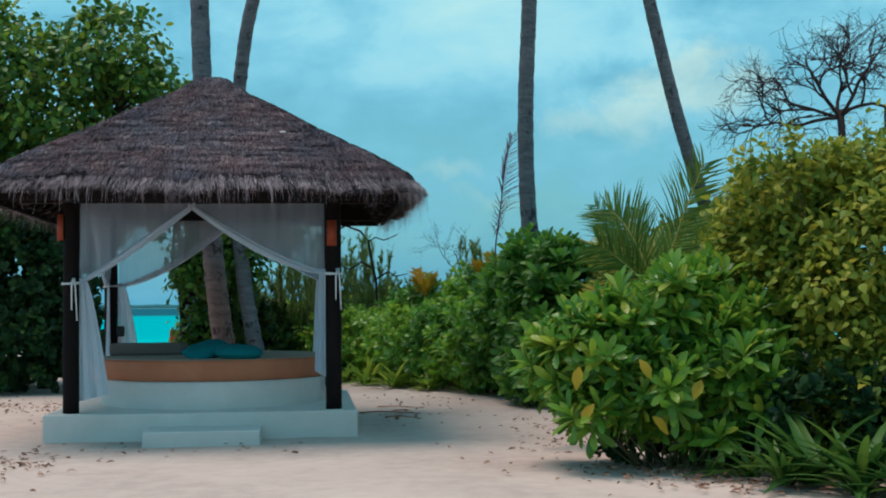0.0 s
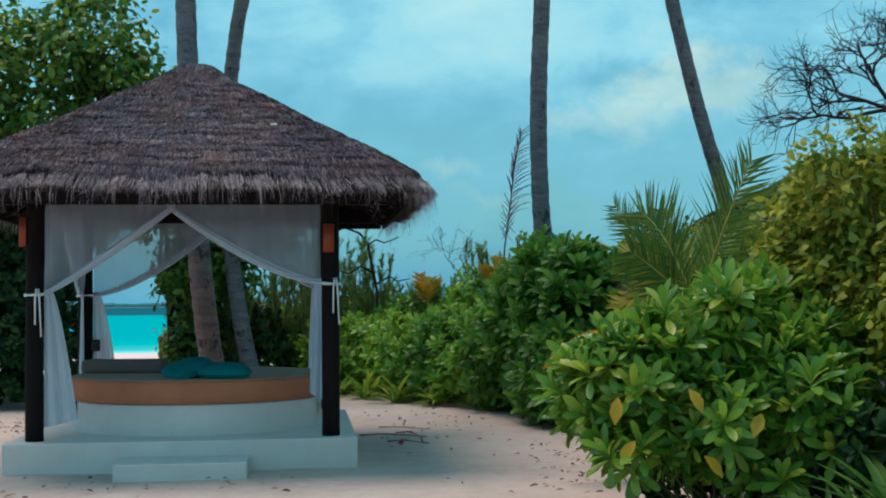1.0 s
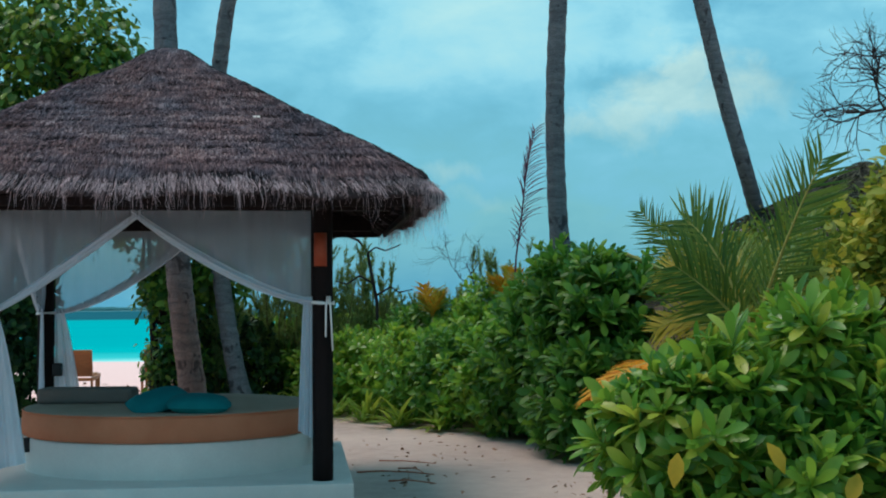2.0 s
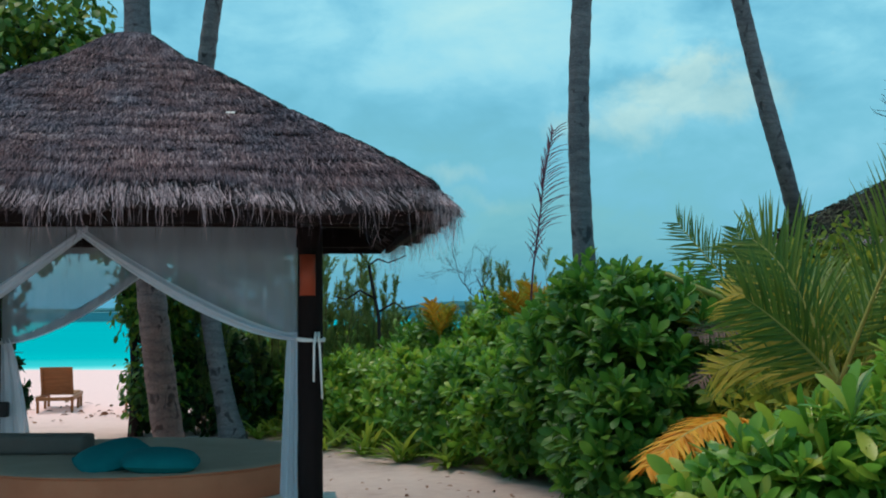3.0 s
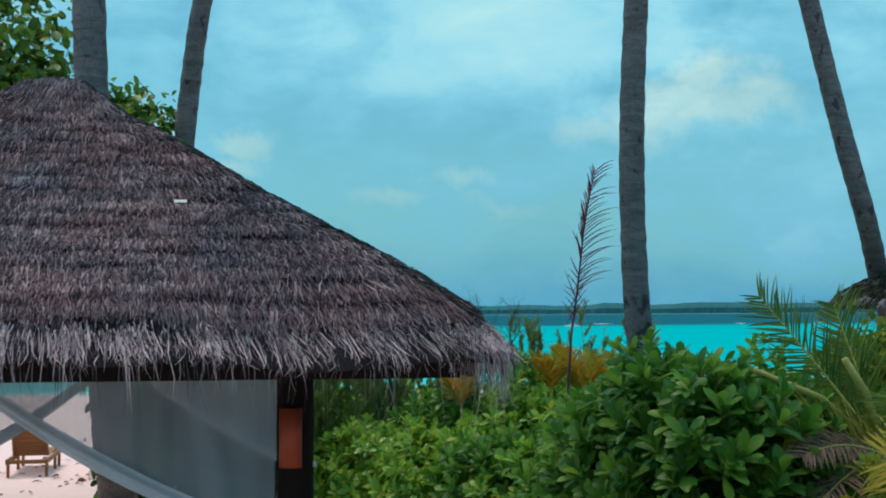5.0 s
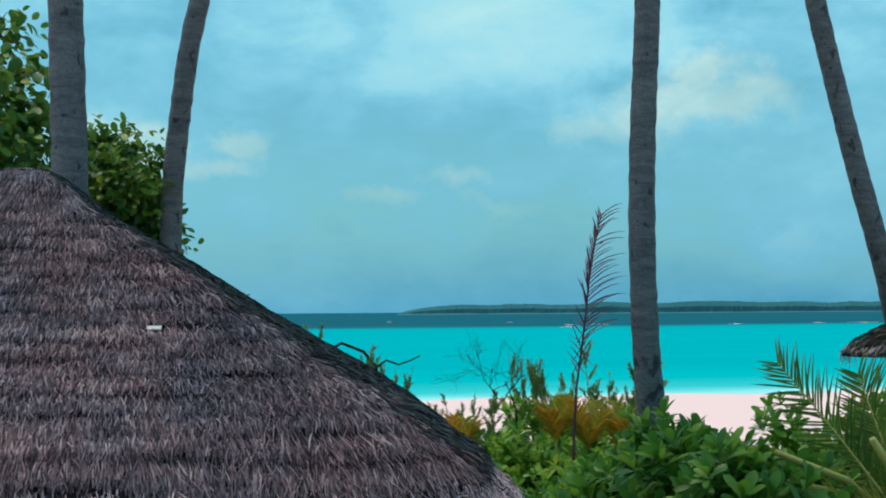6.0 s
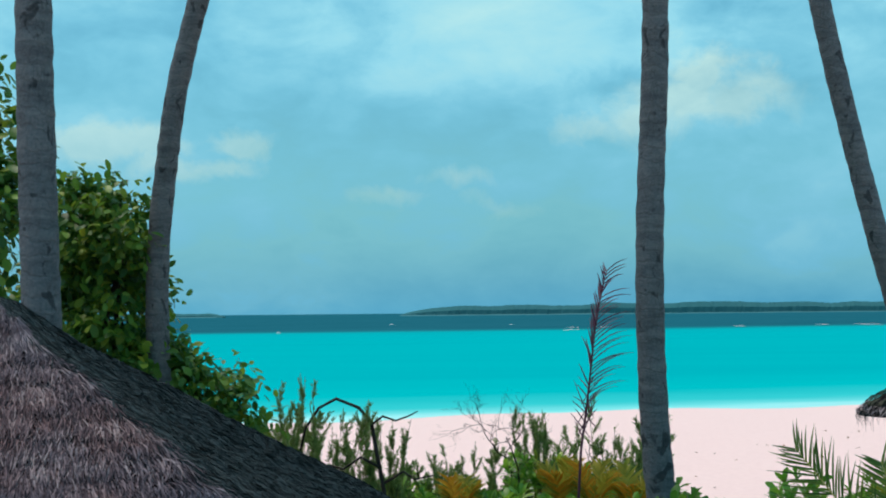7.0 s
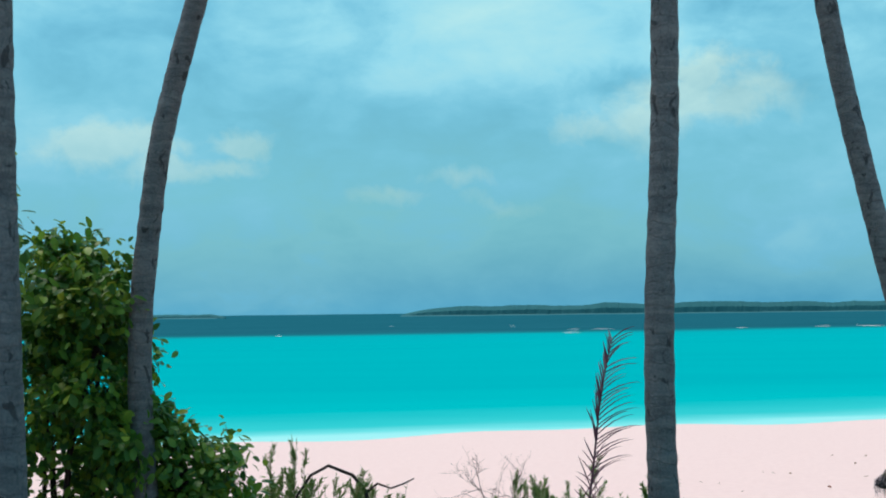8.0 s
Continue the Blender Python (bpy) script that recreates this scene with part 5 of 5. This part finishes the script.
# ---------------------------------------------------------------- bare tree and dead branches
def twigs(start, way, length, r, depth, rng, out, spread=0.75, keep=0.97):
    pts = [np.array(start)]
    d = unit(np.array(way, dtype=float))
    for _ in range(4):
        d = unit(d + rng.normal(scale=0.22, size=3))
        pts.append(pts[-1] + d * length / 4)
    out.append(tube(pts, np.linspace(r, r * 0.68, 5), 6 if r > 0.012 else 4))
    if depth == 0:
        return
    for _ in range(3 if depth > 1 else 2):
        k_ = rng.integers(2, 5)
        w = unit(d + rng.normal(scale=spread, size=3) + np.array([0, 0, 0.05]))
        twigs(pts[k_], w, length * rng.uniform(0.62, 0.88), r * 0.62, depth - 1, rng, out, spread)


def bare_tree():
    rng = np.random.default_rng(9)
    thing = tagged(empty("bare_tree", pose(6.20, 12.0, 0)), "leafless tree with dark tangled crooked branches", "tree")
    link_mesh("trunk", *tube([(0, 0, -0.1), (0.05, 0, 2.2), (-0.05, 0, 3.80)], [0.07, 0.055, 0.042], 10), TWIG, thing, "dark bare trunk", True)
    for w in ((-1.0, 0.1, 0.35), (-0.6, -0.2, 1.0), (0.1, 0.2, 1.0), (0.8, 0.0, 0.8), (-0.9, 0.5, 0.2), (0.4, -0.5, 1.0)):
        out = []
        twigs((-0.05, 0, 3.70), w, 0.64, 0.026, 5, rng, out, 0.55)
        link_mesh("branch", *tubes(out), TWIG, thing, "dark bare branch", True)


bare_tree()
arch = tagged(empty("dead_branch", pose(-0.1, 22.4, 0)), "dead branch arching over the shrubs", "branch")
for pts, r_ in (([(0, 0, -0.1), (-0.08, 0, 1.2), (-0.1, 0, 1.9), (-0.2, 0, 2.42), (-0.26, 0, 2.78), (-0.42, 0, 2.98), (-0.72, 0, 3.10), (-0.95, 0, 2.98), (-1.12, 0, 2.72), (-1.2, 0, 2.4)], 0.032),
                ([(-0.26, 0, 2.76), (-0.12, 0.1, 2.86), (0.05, 0.1, 2.80), (0.22, 0.1, 2.86), (0.34, 0.1, 2.92)], 0.018), ([(-0.14, 0, 2.2), (-0.4, -0.1, 2.35), (-0.62, -0.1, 2.2), (-0.8, -0.1, 2.25)], 0.022),
                ([(-0.1, 0, 2.0), (0.15, 0, 2.15), (0.3, 0, 2.05), (0.55, 0, 2.1)], 0.02)):
    n = len(pts)
    link_mesh("limb", *tube(pts, np.linspace(r_, r_ * 0.45, n), 8), TWIG, arch, "", True)
for x, y, foot, way, ln, depth, seed in ((1.55, 23.4, 2.0, (-0.72, 0.0, 0.75), 0.62, 5, 3), (1.62, 22.6, 2.0, (-0.05, 0.0, 1.0), 0.60, 0, 7), (2.55, 23.0, 1.9, (0.15, 0.0, 1.0), 0.30, 3, 12)):
    rng = np.random.default_rng(seed)
    out = [tube([(0, 0, -0.05), (0.04, 0, foot * 0.5), (-0.06, 0, foot)], [0.020, 0.017, 0.013], 6)]
    twigs((-0.06, 0, foot), way, ln, 0.012, depth, rng, out, 0.40)
    t_ = tagged(empty("dead_shrub", pose(x, y, 0)), "thin leafless dead shrub twigs", "shrub", "dead shrubs")
    link_mesh("branch", *tubes(out), TWIG, t_, "", True)


# ---------------------------------------------------------------- feathery shrubs by the beach
def feathery(x, y, h, seed):
    """An upright shrub of thin stems set with small narrow leaves."""
    rng = np.random.default_rng(seed)
    thing = tagged(empty("feathery_shrub", pose(x, y, 0)), "upright grey-green feathery shrub at the beach edge", "shrub", "shrubs at the beach edge")
    O, D, st_ = [], [], []
    for _ in range(16):
        a_, lean = rng.uniform(0, 6.28), rng.uniform(0.03, 0.30)
        hh = h * rng.uniform(0.60, 1.02)
        tip = np.array([math.cos(a_) * lean * hh, math.sin(a_) * lean * hh, hh])
        base_ = tip * np.array([0.25, 0.25, 0])
        mid = (base_ + tip) / 2 + rng.normal(scale=0.05, size=3)
        st_.append(tube([base_, mid, tip], [0.010, 0.007, 0.003], 5))
        for _ in range(10):
            u0 = rng.uniform(0.35, 0.95)
            p0 = base_ + (tip - base_) * u0
            p1 = p0 + np.array([rng.normal(0, 0.09), rng.normal(0, 0.09), rng.uniform(0.16, 0.36)]) * (1.2 - u0 * 0.5)
            m = 70
            u = rng.uniform(0, 1, m)[:, None]
            O.append(p0 + (p1 - p0) * u + rng.normal(scale=0.008, size=(m, 3)))
            D.append(unit(unit(p1 - p0)[None] * 1.0 + rng.normal(scale=0.38, size=(m, 3))))
        m = 60
        u = rng.uniform(0.3, 1, m)[:, None]
        O.append(base_ + (tip - base_) * u)
        D.append(unit(np.array([0, 0, 0.6]) + rng.normal(scale=0.5, size=(m, 3))))
    O, D = np.concatenate(O), np.concatenate(D)
    V, F = leaves(O, D, unit(rng.normal(size=O.shape)), rng.uniform(0.04, 0.09, len(O)), np.full(len(O), 0.0062), SMALL, 0.2, 0.1)
    tagged(link_mesh("stem_tangle", *tubes(st_), STEM, thing, "thin upright stems", True), kind="stuff")
    quads_mesh("foliage", V, F, FEATHER, thing)


for k_, (x, y, h) in enumerate(((-2.1, 23.4, 3.1), (-1.5, 23.0, 3.3), (-1.1, 22.6, 3.25), (-0.6, 23.2, 3.1), (-0.2, 23.6, 2.75), (0.4, 24.4, 2.3), (0.9, 25.0, 2.3), (1.5, 25.2, 2.2), (2.0, 23.2, 2.85), (2.4, 25.6, 2.4), (2.95, 23.1, 2.9), (3.4, 25.4, 2.5), (-2.7, 24.0, 2.5), (-1.8, 24.6, 2.6), (-3.1, 22.6, 2.3))):
    feathery(x, y, h, 300 + k_)


# ---------------------------------------------------------------- strap-leaved plants at the path's edge
def strap_plant(x, y, seed, L, n, label, leaf=None):
    rng = np.random.default_rng(seed)
    thing = tagged(empty("strap_plant", pose(x, y, 0)), label, "plant", "strap-leaved plants")
    a_ = rng.uniform(0, 6.28, n)
    el = rng.uniform(0.45, 1.35, n)
    D = np.stack([np.cos(a_) * np.cos(el), np.sin(a_) * np.cos(el), np.sin(el)], 1)
    S = unit(np.cross(D, np.array([0, 0, 1.0])))
    N = np.cross(S, D)
    ln = rng.uniform(0.6, 1.1, n) * L
    st8 = tuple((u, w) for u, w in ((0.0, 0.6), (0.15, 0.85), (0.35, 1.0), (0.55, 0.95), (0.75, 0.75), (0.9, 0.45), (1.0, 0.06)))
    V, F = leaves(np.tile(np.array([[0, 0, 0.0]]), (n, 1)) + rng.normal(scale=0.03, size=(n, 3)) * (1, 1, 0), D, N, ln, np.full(n, L * 0.055), st8, 0.35, 0.55)
    V[:, 2] = np.maximum(V[:, 2], 0.012)
    quads_mesh("foliage", V, F, leaf or LILY, thing)


for k_, (x, y, L, n) in enumerate(((4.25, 6.75, 0.80, 30), (4.55, 6.45, 0.75, 28), (4.9, 6.3, 0.7, 26), (4.42, 6.15, 0.6, 22), (4.72, 6.0, 0.6, 22), (4.0, 6.7, 0.5, 18), (3.85, 7.15, 0.45, 16), (3.55, 7.35, 0.3, 12))):
    strap_plant(x, y, 500 + k_, L, n, "arching strap-leaved plant with a few dry orange blades")
for k_ in range(24):
    t_ = k_ / 23
    strap_plant(2.2 - 4.6 * t_ + 0.3 * math.sin(k_ * 2.1), 17.3 + 6.6 * t_ + 0.3 * math.cos(k_ * 3.3) - (0.9 if t_ > 0.3 else 0.2), 520 + k_, 0.50 + 0.12 * math.sin(k_ * 1.7), 18, "low star-shaped strap-leaved seedling on the sand", SEEDLING)


def dry_tuft(x, y, h, seed):
    """A palm seedling: a short stalk with a few stiff yellowed blades."""
    rng = np.random.default_rng(seed)
    thing = tagged(empty("dry_palm_seedling", pose(x, y, 0)), "yellowed dry palm seedling among the bushes", "palm", "dry palm seedlings")
    link_mesh("stalk", *tube([(0, 0, -0.05), (0.03, 0, h * 0.5), (0, 0, h - 0.55)], [0.03, 0.025, 0.02], 7), PETIOLE, thing, "", True)
    for k_ in range(6):
        a_ = k_ * 1.05 + rng.uniform(-0.3, 0.3)
        frond("frond", thing, (0, 0, h - 0.6), (0.42 * math.cos(a_), 0.42 * math.sin(a_), 1.0), rng.uniform(0.45, 0.85), 0.35, 18, 0.30, 0.014, PALMGOLD if k_ % 4 else PALMDRY, seed + k_, start=0.12, hang=0.15, stalk_r=0.009, sweep=0.75, bend=0.35)


for k_, (x, y, h) in enumerate(((0.80, 21.9, 2.20), (2.0, 21.4, 2.45), (2.4, 21.2, 2.35), (2.85, 21.1, 2.3))):
    dry_tuft(x, y, h, 700 + 9 * k_)


# ---------------------------------------------------------------- thatched hut
hut = tagged(empty("thatched_hut", pose(8.20, 21.4, 0, 0, 0, 45)), "small thatched beach hut behind green bushes", "hut")
thatch_roof(hut, 1.9, 4.20, 2.96, 20000, 17, 3000, 0.008, straw=MOSSSTRAW)
for sx in (-1, 1):
    for sy in (-1, 1):
        link_mesh("post", *log_post(sx * 1.1, sy * 1.1, -0.1, 3.05, 0.075, 40 + sx + 2 * sy), DARKWOOD, hut, "", True)


# ---------------------------------------------------------------- sun loungers
def lounger(m, label):
    thing = tagged(empty("sun_lounger", m), label, "lounger", "loungers on the beach")
    w, L, h = 0.34, 1.95, 0.30
    for sx in (-1, 1):
        part("side_rail", box(sx * w - 0.022, 0, h - 0.05, sx * w + 0.022, L, h + 0.04, 0.006), TEAK, thing)
        for y in (0.12, 1.25, L - 0.12):
            part("leg", box(sx * w * 0.98 - 0.026, y - 0.03, -0.02, sx * w * 0.98 + 0.026, y + 0.03, h - 0.052, 0.005), TEAK, thing)
    part("cross_bar", box(-w, 0.0, h - 0.04, w, 0.05, h + 0.03, 0.006), TEAK, thing)
    part("cross_bar", box(-w, L - 0.05, h - 0.04, w, L, h + 0.03, 0.006), TEAK, thing)
    for k_ in range(13):
        y = 0.62 + k_ * 0.102
        part("seat_slat", box(-w + 0.025, y - 0.04, h + 0.042, w - 0.025, y + 0.04, h + 0.062, 0.004, 1), TEAK, thing)
    a_ = radians(66)
    back = empty("backrest")
    back.parent = thing
    back.matrix_basis = pose(0, 0.50, h + 0.05, 0, 0, 0) @ pose(0, 0, 0, 180 - 66 + 0, 0, 0)
    tagged(back, "raised slatted backrest")
    for sx in (-1, 1):
        part("stile", box(sx * (w - 0.05) - 0.022, 0.0, -0.018, sx * (w - 0.05) + 0.022, 0.62, 0.018, 0.004, 1), TEAK, back)
    for k_ in range(7):
        y = 0.045 + k_ * 0.088
        part("slat", box(-w + 0.02, y - 0.0432, -0.032, w - 0.02, y + 0.0432, -0.019, 0.003, 1), TEAK, back)
    return thing


lounger(pose(-7.00, 27.1, -0.02, 0, 0, 11), "brown slatted teak sun lounger facing the sea")
lounger(pose(-5.25, 27.2, -0.02, 0, 0, 9), "brown slatted teak sun lounger half hidden by leaves")


# ---------------------------------------------------------------- small things of the gazebo
def post_lamp(m):
    thing = tagged(empty("post_lamp", m), "rust-orange metal lamp fixed to a gazebo post", "wall lamp", "post lamps")
    part("back_plate", box(-0.05, -0.005, -0.13, 0.05, 0.02, 0.13, 0.004), DARKWOOD, thing)
    V, F = [], []
    n = 12
    for z in (-0.145, 0.145):
        for r_ in (0.056, 0.050):
            for k_ in range(n + 1):
                th = math.pi * k_ / n
                V.append((r_ * math.cos(th), -0.004 - r_ * 0.85 * math.sin(th), z))
    q_ = n + 1
    for k_ in range(n):
        F += [(k_, k_ + 1, 2 * q_ + k_ + 1, 2 * q_ + k_), (q_ + k_ + 1, q_ + k_, 3 * q_ + k_, 3 * q_ + k_ + 1), (k_ + 1, k_, q_ + k_, q_ + k_ + 1), (2 * q_ + k_, 2 * q_ + k_ + 1, 3 * q_ + k_ + 1, 3 * q_ + k_)]
    link_mesh("shade", V, F, COPPER, thing, "rust-orange half-round shade", True)


post_lamp(GAZEBO @ pose(POST - 0.02, -POST - 0.100, 2.285))
post_lamp(GAZEBO @ pose(-POST - 0.100, -POST - 0.02, 2.36, 0, 0, -62))
bolster = tagged(empty("bolster", GAZEBO @ pose(-0.86, 0.30, FLOOR_Z + 0.572, 0, 0, -6)), "grey canvas bolster lying on the daybed", "cushion")
part("cover", box(-0.42, -0.17, 0.0, 0.50, 0.19, 0.150, 0.04, 3), GREYCLOTH, bolster, "", True)
for x, y, rz in ((-1.22, -0.42, -67), (1.41, -0.32, 70)):
    box_ = tagged(empty("socket_box", GAZEBO @ pose(x, y, 0.0, 0, 0, rz)), "small dark switch box on the daybed base", "socket")
    part("casing", box(-0.045, -0.07, 0.47, 0.045, 0.02, 0.60, 0.006), BLACKPLASTIC, box_)
    part("cover_plate", box(-0.035, -0.078, 0.485, 0.035, -0.071, 0.585, 0.003), PLASTER, box_, "pale cover plate")
lan = tagged(empty("post_lantern", GAZEBO @ pose(-POST + 0.11, POST - 0.05, 1.15)), "dark lantern hung on a rear gazebo post", "lantern")
part("casing", box(-0.03, -0.045, -0.08, 0.07, 0.045, 0.06, 0.02, 3), BLACKPLASTIC, lan, "", True)


scrap = tagged(empty("leaf_scrap", pose(-0.54, 10.97, 3.455, 34, 0, 7)), "small pale dry leaf scrap lying on the thatch", "leaf")
part("blade", box(-0.032, -0.014, 0.0, 0.032, 0.014, 0.006, 0.002, 1), PLASTER, scrap)


# ---------------------------------------------------------------- litter, twigs, foam
def litter(name, spots, seed, size, mat, label):
    rng = np.random.default_rng(seed)
    O = []
    for x, y, sx, sy, n in spots:
        O.append(np.stack([rng.normal(x, sx, n), rng.normal(y, sy, n), rng.uniform(0.004, 0.03, n)], 1))
    O = np.concatenate(O)
    n = len(O)
    a_ = rng.uniform(0, 6.28, n)
    D = unit(np.stack([np.cos(a_), np.sin(a_), rng.uniform(-0.1, 0.35, n)], 1))
    N = unit(np.array([0, 0, 1.0]) + rng.normal(scale=0.4, size=(n, 3)))
    V, F = leaves(O, D, N, rng.uniform(0.5, 1.3, n) * size, rng.uniform(0.15, 0.3, n) * size, OVAL, 0.4, 0.3)
    tagged(quads_mesh(name, V, F, mat), label, "leaf litter", kind="stuff")


litter("leaf_litter", [(0.75, 13.2, 0.3, 0.5, 26), (0.9, 15.5, 0.5, 1.0, 40), (3.4, 7.6, 0.5, 0.35, 260), (4.3, 6.8, 0.6, 0.3, 260), (2.7, 11.0, 0.4, 1.2, 120), (-2.0, 18.5, 1.5, 1.5, 60), (-5.2, 13.5, 0.9, 2.4, 160), (-4.6, 9.0, 0.8, 0.8, 110), (-2.9, 8.2, 0.35, 0.5, 160), (-5.0, 15.2, 0.5, 0.6, 120), (-3.6, 6.6, 0.7, 0.7, 90), (-5.6, 11.0, 0.6, 1.2, 120), (1.5, 9.5, 0.9, 1.5, 8), (-1.2, 9.4, 1.0, 0.4, 30)], 3, 0.07, LITTER, "dry brown leaves scattered on the sand")
litter("beach_debris", [(-7.5, 27.0, 1.6, 1.2, 60), (-5.6, 26.0, 1.2, 0.8, 30), (5.5, 36.0, 3.0, 4.0, 26), (11.0, 45.0, 3.0, 5.0, 16)], 4, 0.16, LITTER, "dark seaweed scraps on the beach")
for pts, r_ in (([(0.12, 13.6, 0.02), (0.4, 13.45, 0.05), (0.7, 13.5, 0.03), (0.95, 13.3, 0.03)], 0.010), ([(0.55, 13.9, 0.02), (0.75, 13.6, 0.06), (0.86, 13.35, 0.03)], 0.008), ([(0.3, 14.6, 0.02), (0.6, 14.4, 0.04), (0.95, 14.3, 0.02)], 0.008), ([(0.5, 12.9, 0.02), (0.7, 12.75, 0.05), (0.98, 12.7, 0.02)], 0.010)):
    tw = tagged(empty("fallen_twig", pose(*pts[0])), "fallen dry reddish-brown twig on the sand", "twig", "fallen twigs")
    link_mesh("stick", *tube([np.array(p) - np.array(pts[0]) for p in pts], np.linspace(r_, r_ * 0.5, len(pts)), 7), REDTWIG, tw, "", True)


def foam(x, y, sx, sy, seed):
    rng = np.random.default_rng(seed)
    n = 28
    V = [(0, 0, 0.10)]
    for k_ in range(n):
        th = 2 * math.pi * k_ / n
        r_ = 1 + 0.35 * math.sin(3 * th + seed) + rng.uniform(-0.15, 0.15)
        V.append((sx * r_ * math.cos(th), sy * r_ * math.sin(th), 0.012))
    F = [(0, k_ + 1, (k_ + 1) % n + 1) for k_ in range(n)]
    t_ = tagged(empty("breaking_wave", pose(x, y, SEA)), "small white breaking wave far out on the lagoon", "wave", "breaking waves")
    link_mesh("foam_crest", V, F, TAPE, t_, "white foam", True)


for k_, (x, y, sx, sy) in enumerate(((-48, 330, 1.6, 1.0), (42, 390, 5.0, 1.2), (33, 385, 3.0, 1.0), (125, 395, 7.0, 1.3), (112, 398, 4.0, 1.2), (82, 380, 3.0, 1.0), (28, 335, 4.0, 1.0), (18, 480, 2.0, 1.4), (-30, 520, 2.0, 1.4))):
    foam(x, y, sx * 0.6, sy * 0.7, 900 + k_)
